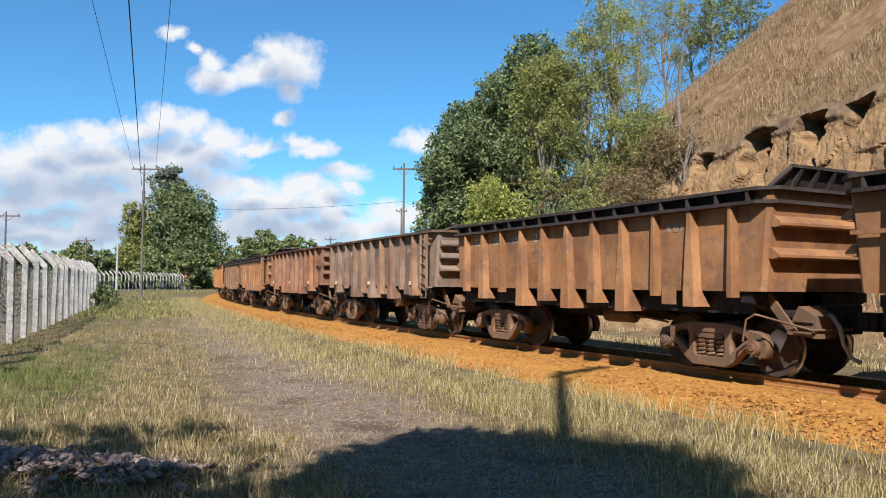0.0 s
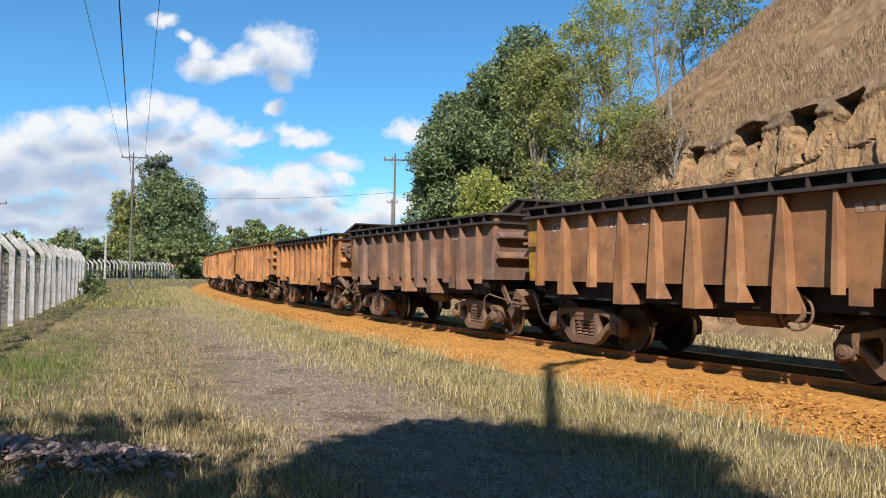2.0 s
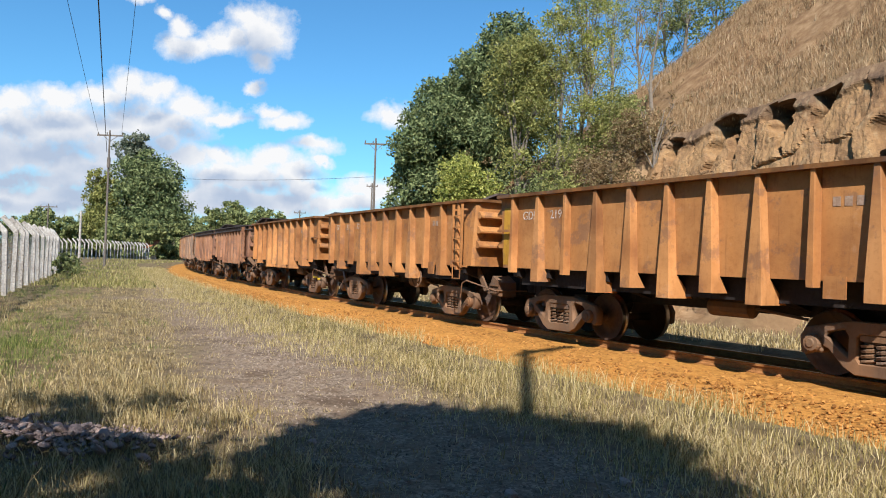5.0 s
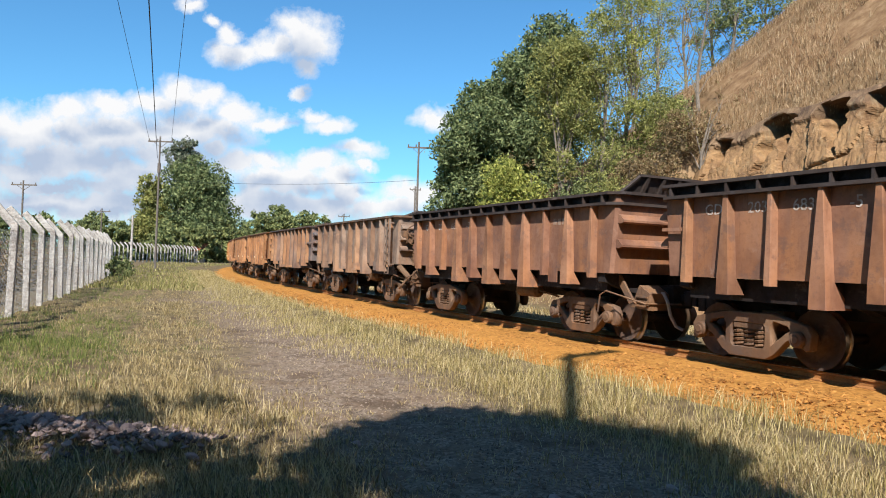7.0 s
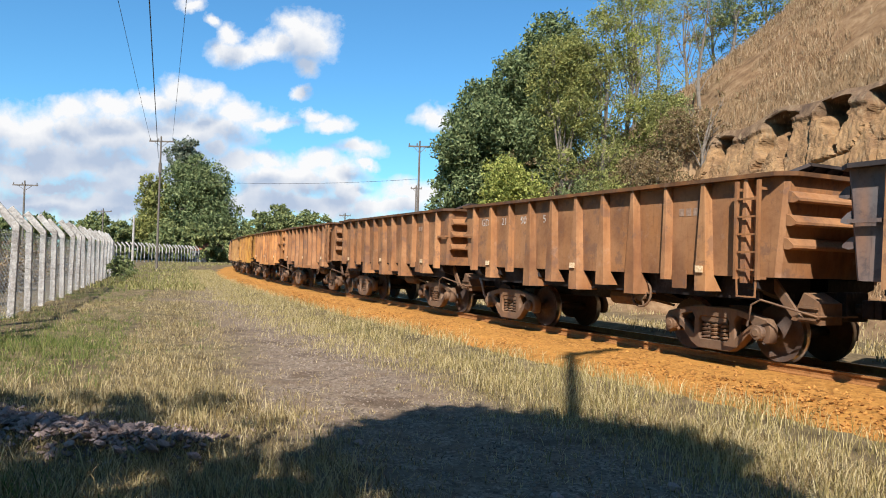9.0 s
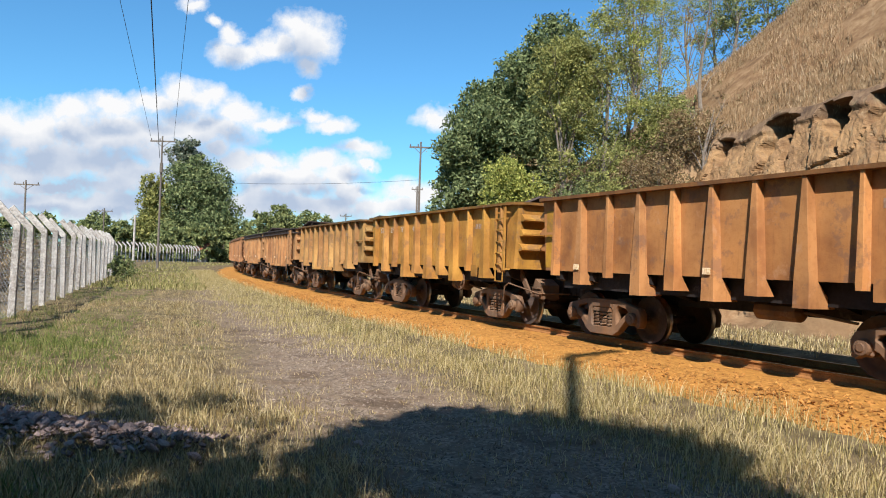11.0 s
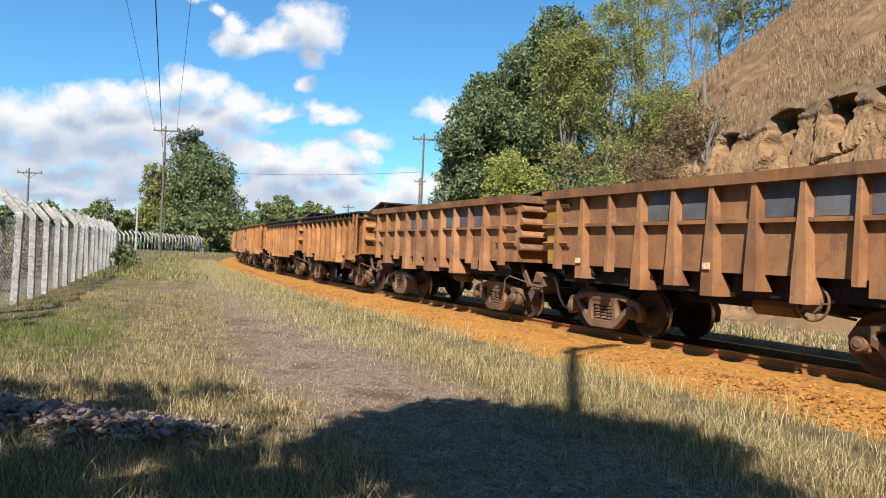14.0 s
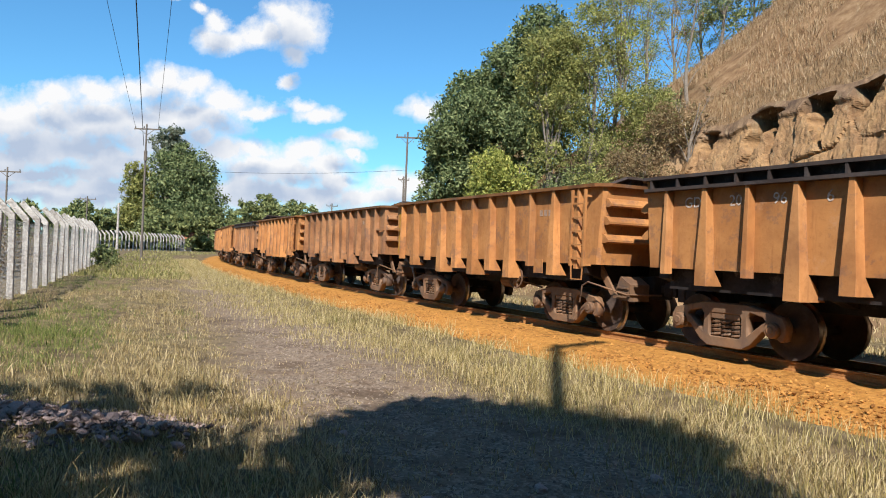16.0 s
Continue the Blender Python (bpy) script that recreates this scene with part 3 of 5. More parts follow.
    tall = (0.05 + 0.05 * waves(cx, cy, 13, 3, 0.9) + rng.uniform(0, 1, len(cx)) ** 2.2 * 0.17) * np.where(d < 1.7, 0.5, 1.0)
    tall = np.maximum(tall, 0.035)
    green = rng.normal(0, 0.4, len(cx)) + waves(cx, cy, 15, 3, 2.5) + np.where(cx < -0.36 * cy - 0.9, 0.6, -0.75) + np.where((cy < 5.5) & (cx < -0.8), 0.9, 0) > 0.35
    for name, pick, mat, label in (("dry_grass", ~green, STRAW, "tufts of sun-bleached straw grass over the meadow"), ("green_grass", green, GREEN, "tufts of fresh green grass along the fence and in the shade")):
        px, py, ph = (np.repeat(v[pick], 13) for v in (cx, cy, tall))
        spread = 0.02 + 0.5 * ph
        px, py = px + rng.normal(0, 1, len(px)) * spread, py + rng.normal(0, 1, len(py)) * spread
        tagged(blades(name, px, py, ph * rng.uniform(0.45, 1.25, len(px)), mat, 1, 0.0036, 0.95), label, "grass", kind="stuff")
    x, y, s, u, rng = field(210000, 47, 2.6, 40, 1.6)
    d = np.abs(road_offset(x, y) + 0.5 * waves(x, y, 4, 4, 1.0))
    k = (u < -3.6) & (x > -0.36 * y - 4.6) & (rng.uniform(0, 1, len(x)) < np.clip(smooth(0.5, 2.0, d) + 0.12, 0, 1) * np.where(waves(x, y, 24, 4, 0.3) > -0.1, 1.0, 0.3))
    tagged(blades("short_turf", x[k], y[k], rng.uniform(0.02, 0.075, k.sum()), STRAW, 7, 0.004, 1.4), "short dry turf between the tufts", "grass", kind="stuff")
    s, u, x, y, rng = track_points(165000, -9, 70, -6.8, -2.2, 42, 1.7)
    dens = smooth(-6.4, -4.1, u + 0.7 * waves(x, y, 17, 3, 1.2)) * np.where(waves(x, y, 27, 4, 0.35) > -0.2, 1.0, 0.25) * smooth(-2.0, -3.3, u + 0.6 * waves(x, y, 16, 4, 0.5))
    k = (rng.uniform(0, 1, len(x)) < dens) & (np.hypot(x, y) > 2.2)
    h = (0.08 + rng.uniform(0, 1, len(x)) ** 1.8 * 0.2 + 0.04 * waves(x, y, 18, 3, 0.8)) * np.interp(u, [-6.6, -5.0, -4.0], [0.5, 0.9, 1.0])
    tagged(blades("pale_grass", x[k], y[k], np.maximum(h[k], 0.05), PALE, 3, 0.0034, 0.7), "tall pale seeding grass beside the ballast", "grass", kind="stuff")
    rng = np.random.RandomState(46)
    y = 34 + 90 * rng.uniform(0, 1, 26000) ** 1.2
    x = -0.36 * y - 4 + rng.uniform(0, 1, len(y)) * (0.36 * y + 4)
    s, u = to_track(x, y)
    k = (u < -3.5) & (waves(x, y, 28, 4, 1.6) > -0.2) & (np.abs(road_offset(x, y)) > 1.1)
    tagged(blades("far_grass", x[k], y[k], 0.1 + rng.uniform(0, 0.2, k.sum()), FARGRASS, 6, 0.022, 0.8), "yellow-green grass down the far meadow", "grass", kind="stuff")
    s, u, x, y, rng = track_points(26000, -4, 60, 2.9, 9.5, 43, 1.4)
    k = waves(x, y, 19, 3, 1.0) > -0.3
    tagged(blades("verge_grass", x[k], y[k], 0.05 + rng.uniform(0, 0.16, k.sum()), STRAW, 4, 0.010), "dry verge grass at the foot of the hill", "grass", kind="stuff")
    s, u, x, y, rng = track_points(170000, 8, 44, 10.5, 36, 44, 1.0)
    k = (waves(x, y, 20, 4, 1.2) > -0.35) & ~((u > 12.9) & (u < 15.85) & (s < 22.5))
    tagged(blades("hill_grass", x[k], y[k], 0.1 + rng.uniform(0, 1, k.sum()) ** 2 * 0.42, HAY, 5, 0.010, 0.8, ground_height(x[k], y[k], False) + 0.05 * (u[k] < 18.2)), "long dead grass on the hillside", "grass", kind="stuff")


build_grass()


# ---- loose stones on the ground ----
def build_gravel():
    rng = np.random.RandomState(51)
    y = 3 + 42 * rng.uniform(0, 1, 11000) ** 1.8
    x = np.interp(y, [p[1] for p in ROAD], [p[0] for p in ROAD]) + rng.normal(0, 0.75, len(y))
    z = ground_height(x, y)
    ob = new("road_gravel", scatter_stones("road_gravel", np.stack([x, y, z], 1), rng.uniform(0.006, 0.02, len(y)) * (1 + (y > 12) * 0.3), GRAVEL, 52))
    tagged(ob, "loose grey gravel on the dirt road", "gravel", kind="stuff")


build_gravel()


def rough_stone(seed, sx, sy, sz, mat, cuts=2, name="stone"):
    bm = bmesh.new()
    bmesh.ops.create_icosphere(bm, subdivisions=cuts, radius=1.0)
    off = Vector((seed * 3.7, seed * 1.3, seed * 2.1))
    for v in bm.verts:
        d = v.co.normalized()
        k = 1 + 0.45 * noise.noise(d * 1.3 + off) + 0.16 * noise.noise(d * 4 + off)
        box = max(abs(d.x), abs(d.y), abs(d.z))
        d = d * k * (0.62 + 0.38 / max(box, 0.3) * 0.72)
        v.co = Vector((d.x * sx, d.y * sy, d.z * sz))
    return from_bm(name, bm, mat)


def build_rubble():
    kinds = [rough_stone(i, 1, 0.75, 0.55, RUBBLE) for i in range(6)]
    rng = random.Random(8)
    for i in range(290):
        t = rng.random()
        x = -5.6 + 3.3 * t + rng.gauss(0, 0.2)
        y = 7.9 - 1.0 * t + rng.gauss(0, 0.34) - 0.6 * (1 - t) * rng.random()
        r = rng.choice((0.025, 0.03, 0.035, 0.04, 0.05, 0.065))
        ob = new("rubble_stone", kinds[i % 6])
        ob.matrix_basis = pose(x, y, ground_at(x, y) + r * 0.3 + 0.13 * math.exp(-((y - 7.6 + t) / 0.4) ** 2), rng.uniform(-40, 40), rng.uniform(-40, 40), rng.uniform(0, 360)) @ Matrix.Diagonal((r * 1.25, r, r * 0.85, 1))
        tagged(ob, "broken pale stone in a rubble heap", "stone", "rubble heap")
    nr = np.random.RandomState(9)
    t = nr.uniform(0, 1, 2600)
    x, y = -5.6 + 3.3 * t + nr.normal(0, 0.24, 2600), 7.85 - 1.0 * t + nr.normal(0, 0.36, 2600)
    z = ground_height(x, y) + 0.13 * np.exp(-((y - 7.6 + t) / 0.45) ** 2) - 0.005
    tagged(new("rubble_grit", scatter_stones("rubble_grit", np.stack([x, y, z], 1), nr.uniform(0.012, 0.04, 2600), RUBBLE, 10)), "small broken stones and grit of the rubble heap", "rubble", kind="stuff")
    for x, y, r in ((0.05, 5.15, 0.11), (0.9, 5.6, 0.06), (-0.75, 7.0, 0.05), (1.9, 6.0, 0.07)):
        ob = new("field_stone", kinds[2])
        ob.matrix_basis = pose(x, y, ground_at(x, y) + r * 0.25, 5, 8, 40 * x) @ Matrix.Scale(r, 4)
        tagged(ob, "lone pale stone lying on the dirt road", "stone", "loose stones")


build_rubble()


def build_cliff():
    """A cut rock face: flat ochre sheets under a darker broken cap, with a few deep black hollows."""
    ns, nz = 380, 90
    verts, faces, cap = [], [], []
    rng = np.random.RandomState(77)
    cs, cz = rng.uniform(-4, 24, 60), rng.uniform(0, 1, 60)
    depth = rng.uniform(-0.22, 0.3, 60)
    for i in range(ns):
        s = -4 + 27.0 * i / (ns - 1)
        crest = 19.2 - 0.32 * (s - 26)
        taper = float(smooth(22.8, 20.3, np.array(s)))
        edge = 0.885 + 0.05 * noise.noise(Vector((s * 0.8, 4.0, 0)))
        for j in range(nz):
            q = j / (nz - 1)
            p = 0.115 + 0.25 * q
            wob = noise.noise(Vector((s * 0.7, q * 4, 3.0)))
            d = np.hypot((cs - s - 0.5 * wob) / 1.0, (cz - q - 0.1 * wob) / 0.45)
            o = np.argsort(d)[:2]
            gap = min(1.0, (d[o[1]] - d[o[0]]) / 0.07)
            out = 0.55 * depth[o[0]] - 0.10 * (1 - gap)
            out += 0.08 * noise.noise(Vector((s * 2.2, q * 9, 1.0))) + 0.05 * abs(noise.noise(Vector((s * 4, q * 13, 7.0)))) + 0.03 * noise.noise(Vector((s * 11, q * 40, 3.0)))
            out += 0.16 * float(smooth(edge - 0.02, edge + 0.02, np.array(q)))
            dent = 0.0
            for s0, w, lo, hi, deep in HOLLOWS:
                mid = (q - lo) / (hi - lo)
                if -0.1 < mid < 1.1:
                    ww = w * (0.55 + 0.75 * min(1.0, max(0.0, mid))) * (1 + 0.5 * noise.noise(Vector((q * 16, s0, 5.0))))
                    off = (s - s0 + 0.35 * noise.noise(Vector((q * 7, s0, 0)))) / max(ww, 0.05)
                    dent += deep * math.exp(-off ** 6) * min(1.0, max(0.0, (mid + 0.1) * 8)) * min(1.0, max(0.0, (1.02 - mid) * 14))
            u = 13.5 + 2.2 * q - (out * min(1, (1 - q) * 9 + 0.15) - dent) * taper + 0.7 * (1 - taper)
            x, y, _ = on_track(s, u)
            z = 0.25 + p * crest + 0.35 * noise.noise(Vector((s * 0.5, 0, 2.0))) * q
            verts.append((x, y, z))
            cap.append(float(smooth(edge - 0.03, edge + 0.03, np.array(q + 0.03 * noise.noise(Vector((s * 3, q * 9, 2.0)))))))
        us = [15.75 + 2.5 * k / 6 for k in range(7)]
        shelf = [on_track(s, u)[:2] for u in us]
        tops = ground_height(np.array([p[0] for p in shelf]), np.array([p[1] for p in shelf]), False)
        for k, ((x, y), z) in enumerate(zip(shelf, tops)):
            zt = verts[-1][2] if k == 0 else max(float(z) + (0.05 if k < 6 else -0.1), 0)
            verts.append((x, y, zt))
            cap.append(1.0 if k < 1 else 2.0)
    rows = nz + 7
    for i in range(ns - 1):
        for j in range(rows - 1):
            a = i * rows + j
            faces.append((a, a + 1, a + rows + 1, a + rows))
    me = mesh_of("cliff", verts, faces, CLIFF)
    at = me.attributes.new("strata", "FLOAT", "POINT")
    at.data.foreach_set("value", cap)
    tagged(new("cliff", me), "cut ochre rock face with dark hollows", "cliff", kind="structure")


build_cliff()


# ---- trees ----
def leaf_mesh(name, pts, size, mat, seed):
    rng = np.random.RandomState(seed)
    n = len(pts)
    a = rng.normal(0, 1, (n, 3))
    a /= np.linalg.norm(a, axis=1)[:, None]
    t = rng.normal(0, 1, (n, 3))
    b = np.cross(a, t)
    b /= np.linalg.norm(b, axis=1)[:, None]
    c = np.cross(a, b)
    s = (size * rng.uniform(0.55, 1.3, n))[:, None]
    p = np.asarray(pts)
    v = np.empty((n, 4, 3))
    v[:, 0] = p - b * s
    v[:, 1] = p + c * s * 0.45
    v[:, 2] = p + b * s + a * s * 0.3
    v[:, 3] = p - c * s * 0.45
    f = np.arange(n * 4).reshape(-1, 4)
    return mesh_of(name, v.reshape(-1, 3).tolist(), f.tolist(), mat)


def tree(name, label, x, y, height, blobs, leaves, leaf_size, mat, seed, trunk=0.22, bark=None, tagcat="tree", group="", fill=0.35, clump=0.5, base=None):
    """blobs: (dx, dy, z, rx, rz) lumps of crown, in metres from the foot."""
    rng = np.random.RandomState(seed)
    root = tagged(new(name), label, tagcat, group)
    root.matrix_basis = pose(x, y, (ground_at(x, y) if base is None else base) - 0.05)
    bm = bmesh.new()
    top = Vector((rng.uniform(-0.3, 0.3), rng.uniform(-0.3, 0.3), height * 0.8))
    spine = [Vector((top.x * k * k + 0.12 * math.sin(k * 6 + seed), top.y * k * k, top.z * k)) for k in np.linspace(0, 1, 7)]
    tube(bm, spine, [trunk * (1.25 - k) for k in np.linspace(0, 1, 7)], 8)
    tips = []
    for bx, by, bz, rx, rz in blobs:
        start = spine[min(5, max(1, int(6 * min(0.75, 0.55 * bz / max(top.z, 0.1)))))]
        goal = Vector((bx, by, bz))
        midp = start.lerp(goal, 0.5) + Vector((0, 0, 0.12 * (goal - start).length))
        tube(bm, [start, midp, goal], [trunk * 0.4, trunk * 0.26, trunk * 0.08], 6)
        for _ in range(5):
            d = Vector(rng.normal(0, 1, 3)).normalized()
            end = goal + Vector((d.x * rx, d.y * rx, d.z * rz)) * 0.85
            tube(bm, [goal.lerp(midp, 0.3), goal.lerp(end, 0.5) + Vector((0, 0, 0.1)), end], [trunk * 0.12, trunk * 0.07, trunk * 0.02], 5)
            tips.append(end)
    part("trunk", from_bm("trunk", bm, bark or BARK), root)
    vol = np.array([b[3] ** 2 * b[4] for b in blobs])
    counts = (leaves * vol / vol.sum()).astype(int)
    pts = []
    for (bx, by, bz, rx, rz), n in zip(blobs, counts):
        k = max(3, int(n * clump / 12))
        d = rng.normal(0, 1, (k, 3))
        d /= np.linalg.norm(d, axis=1)[:, None]
        r = np.where(rng.uniform(0, 1, k) < fill, rng.uniform(0.3, 0.9, k), rng.uniform(0.85, 1.12, k))
        cen = d * r[:, None] * np.array([rx, rx, rz]) + np.array([bx, by, bz])
        which = rng.randint(0, k, n)
        pts.append(cen[which] + rng.normal(0, 1, (n, 3)) * np.array([rx, rx, rz]) * 0.13)
    part("crown", leaf_mesh("crown", np.concatenate(pts), leaf_size, mat, seed + 1), root)
    return root


def around(n, rx, z_lo, z_hi, r, seed, squash=0.8, taper=0.5):
    rng = random.Random(seed)
    out = []
    for i in range(n):
        z = z_lo + (z_hi - z_lo) * (i + 0.5) / n
        k = 1 - taper * (i / n)
        a = i * 2.4 + rng.uniform(-0.4, 0.4)
        d = rx * k * rng.uniform(0.45, 1.0)
        rr = r * rng.uniform(0.75, 1.2)
        out.append((math.cos(a) * d, math.sin(a) * d, z, rr, rr * squash))
    return out


def build_trees():
    def lumps(px, py, rows, seed):
        """Lumps of crown given by place across, height above the sea of the meadow and radius."""
        rng, g = random.Random(seed), ground_at(px, py)
        return [(x - px, rng.uniform(-1.2, 1.2), z - g, r, r * 0.88) for x, z, r in rows]

    tall = [(6.3, 15.9, 1.55), (7.7, 15.0, 1.4), (5.0, 14.4, 1.45), (4.0, 13.5, 1.4), (6.2, 13.2, 1.8), (8.2, 12.8, 1.5), (3.3, 12.0, 1.5), (5.0, 11.2, 1.8), (7.0, 11.0, 1.8), (4.4, 9.3, 1.6), (6.4, 8.6, 1.7), (5.2, 7.2, 1.4)]
    tree("broadleaf_tree", "tall dense dark green tree behind the railway", 6.2, 47.0, 10.8, lumps(6.2, 47.0, tall, 1), 46000, 0.135, LEAF_DARK, 101, 0.35, clump=0.7)
    low = [(2.2, 12.5, 1.35), (1.2, 10.7, 1.4), (2.9, 10.6, 1.6), (0.5, 8.9, 1.3), (2.1, 8.6, 1.7), (3.8, 8.8, 1.6), (0.2, 7.1, 1.15), (1.6, 6.6, 1.5), (3.4, 6.6, 1.6), (0.1, 5.3, 1.1), (1.9, 4.8, 1.4)]
    tree("broadleaf_tree", "dense dark green tree with low branches by the track", 2.2, 47.5, 10.0, lumps(2.2, 47.5, low, 2), 40000, 0.135, LEAF_DARK, 102, 0.3, clump=0.7)
    tree("shrub", "bright yellow-green bush at the foot of the tall tree", 3.4, 38.0, 5.5, around(8, 1.25, 2.2, 6.0, 1.0, 3, 0.9, 0.4), 15000, 0.09, LEAF_LIGHT, 104, 0.1, tagcat="bush", clump=0.8)
    fair = [(5.2, 12.3, 1.1), (6.4, 12.8, 1.15), (4.9, 11.0, 1.0), (6.3, 11.2, 1.25), (5.2, 9.7, 1.0), (6.6, 9.7, 1.15), (7.4, 11.9, 1.0), (6.0, 8.3, 1.15), (7.3, 8.4, 1.1), (5.6, 6.9, 0.9)]
    tree("broadleaf_tree", "yellow-green leafy tree in front of the dark crowns", 5.9, 38.0, 9.5, lumps(5.9, 38.0, fair, 3), 17000, 0.085, LEAF_OLIVE, 105, 0.16, fill=0.55, clump=0.8)
    spots = [(7.9, 37.0, 15.0, 12, 1.5, 1.0), (9.2, 38.0, 17.6, 14, 1.7, 1.05), (12.6, 50.0, 20.5, 13, 2.0, 1.2), (14.8, 53.0, 22.5, 11, 2.0, 1.2), (17.2, 54.0, 22.8, 9, 1.8, 1.15), (19.4, 54.5, 23.5, 7, 1.6, 1.1)]
    for i, (tx, ty, h, n, rx, r) in enumerate(spots):
        g = ground_at(tx, ty)
        tree("slender_tree", "slender tree with sparse yellow-green leaves on the slope", tx, ty, h - g, [b for b in around(n, rx, 1.8, h - g, r, 30 + i, 0.8, 0.15)], 10500 if i < 2 else 5200, 0.07, LEAF_OLIVE if i % 2 == 0 else LEAF_LIGHT, 110 + i, 0.11, group="slope trees", fill=0.75, clump=0.55)
    for i, (px, py, h) in enumerate([(5.2, 38.0, 4.0), (7.4, 34.5, 4.2), (9.6, 33.5, 4.0), (6.5, 36.0, 4.6), (8.2, 37.5, 6.0), (11.0, 35.0, 2.0), (10.4, 36.5, 3.2), (8.6, 34.6, 4.4), (11.4, 38.6, 2.6)]):
        tree("scrub_bush", "tangled half-dry scrub bush on the bank", px, py, h, around(8, 1.2, 0.4, h * 0.85, 0.9, 60 + i, 0.9, 0.3), 7000, 0.065, (LEAF_DRY, LEAF_OLIVE, LEAF_DRY, LEAF_MID, LEAF_MID)[i % 5], 120 + i, 0.07, tagcat="bush", group="bank scrub", fill=0.7, clump=0.8)
    for i, (px, py, h) in enumerate([(11.6, 33.6, 7.2), (12.9, 38.2, 9.5), (4.4, 40.0, 9.0)]):
        tree("bare_tree", "thin leafless tree leaning on the slope", px, py, h - 2, around(6, 1.1, 2.0, h - 2.5, 0.9, 70 + i, 1.0, 0.0), 260, 0.09, LEAF_DRY, 140 + i, 0.09, group="bare trees")
    for i, (px, py, h) in enumerate([(19.8, 52.0, 6.0), (22.5, 53.0, 6.0)]):
        tree("crest_tree", "dark green tree on the crest of the hill", px, py, h, around(7, 1.8, 1.5, h, 1.3, 80 + i, 0.85, 0.3), 3600, 0.11, LEAF_MID, 150 + i, 0.12, group="crest trees", fill=0.5)
    tree("roadside_tree", "broad dark green tree beside the bend", -49.6, 150.0, 22.0, around(16, 5.6, 4.5, 18.5, 3.9, 4, 0.9, 0.55), 36000, 0.34, LEAF_DARK, 160, 0.6, base=0.4)
    tree("roadside_tree", "lighter green foliage at the flank of the roadside tree", -57.0, 146.0, 17.0, around(10, 2.4, 2.5, 15.5, 2.5, 5, 1.0, 0.3), 16000, 0.3, LEAF_OLIVE, 161, 0.4, base=0.4)
    tree("roadside_tree", "grey-green feathery treetop above the dark crown", -53.6, 151.0, 24.5, around(6, 2.6, 17.0, 23.6, 2.3, 6, 0.9, 0.3), 5200, 0.34, LEAF_GREY, 162, 0.3, fill=0.6, base=0.4)
    for i in range(9):
        px = -56 + i * 4.6
        py = 192 + 6 * math.sin(i * 2.1)
        h = 8.0 + 7.0 * math.exp(-((i - 3.6) / 2.4) ** 2)
        tree("far_tree", "distant green tree beyond the bend", px, py, h, around(7, 3.0, 2.0, h * 0.9, 2.8, 90 + i, 0.8, 0.3), 4200, 0.5, LEAF_MID, 170 + i, 0.2, group="far wood", base=0.3)
    for i in range(13):
        px, py = -84 + i * 3.4, 140 + 5 * math.sin(i * 1.7)
        h = 7.4 + 1.3 * math.sin(i * 2.3)
        tree("far_tree", "distant green tree behind the fence", px, py, h, around(7, 2.2, 0.3, h * 0.85, 2.0, 200 + i, 0.75, 0.3), 5200, 0.4, LEAF_MID, 200 + i, 0.2, group="far hedge", base=0.2)
    for i in range(17):
        k = i / 16
        px, py = -11.5 - 15.5 * k, 15.0 + 40 * k
        h = (1.7, 2.2, 1.3, 1.9)[i % 4]
        tree("hedge_bush", "half-dry bush growing behind the fence", px - 0.9 - (i % 3) * 0.7, py, h, around(6, 0.9, 0.3, h * 0.85, 0.75, 260 + i, 0.8, 0.2), 1900, 0.09, (LEAF_DRY, LEAF_DRY, LEAF_MID)[i % 3], 260 + i, 0.05, tagcat="bush", group="fence bushes", fill=0.6)
    for i, (px, py) in enumerate([(-20.6, 47.0), (-22.0, 50.5), (-23.4, 54.0)]):
        tree("fence_shrub", "green shrub growing through the foot of the fence", px, py, 1.3, around(5, 0.6, 0.2, 1.1, 0.5, 280 + i, 0.8, 0.2), 1600, 0.09, LEAF_MID, 280 + i, 0.04, tagcat="bush", group="fence shrubs")
    # unseen trees behind the camera, shaped after their shade on the meadow
    shade = [(-1.07, -0.59, 7.0, 1.45, 0.8), (0.13, -0.65, 7.0, 1.1, 0.8), (0.0, -1.9, 7.0, 1.2, 0.8), (-2.7, -2.2, 7.0, 0.75, 0.5), (-4.4, -2.5, 7.0, 0.9, 0.5)]
    crown = [(bx + 1.2, by + 1.2, bz - 0.1, rx, rz) for bx, by, bz, rx, rz in shade]
    # unseen lumps added towards the sun, cutting skylight without changing the shadow
    crown += [(bx + SUN_TO.x * k, by + SUN_TO.y * k, bz + SUN_TO.z * k, rx * 0.9, rz) for k in (2.0, 3.8) for bx, by, bz, rx, rz in crown[:3]]
    tree("shade_tree", "wide leafy tree shading the meadow", -0.95, -0.85, 9.0, crown, 26000, 0.16, LEAF_MID, 230, 0.3, fill=0.75, clump=0.7)
    thin = [(2.6, -1.4, 7.2, 1.3, 0.7), (-1.2, 0.1, 7.0, 1.5, 0.7), (0.9, -0.2, 7.0, 1.5, 0.7), (-0.2, -1.8, 7.4, 1.5, 0.7)]
    tree("shade_tree", "thin-leaved tree throwing dappled shade", -5.8, 0.2, 7.5, thin, 4700, 0.13, LEAF_MID, 231, 0.16, fill=0.75, clump=0.4)
    # unseen trees added behind the camera to hold back skylight and deepen shadows
    for i in range(9):
        a = radians(-95 + i * 23.5)
        px, py = 14 * math.sin(a) + 2, -12.5 * math.cos(a) - 1.5
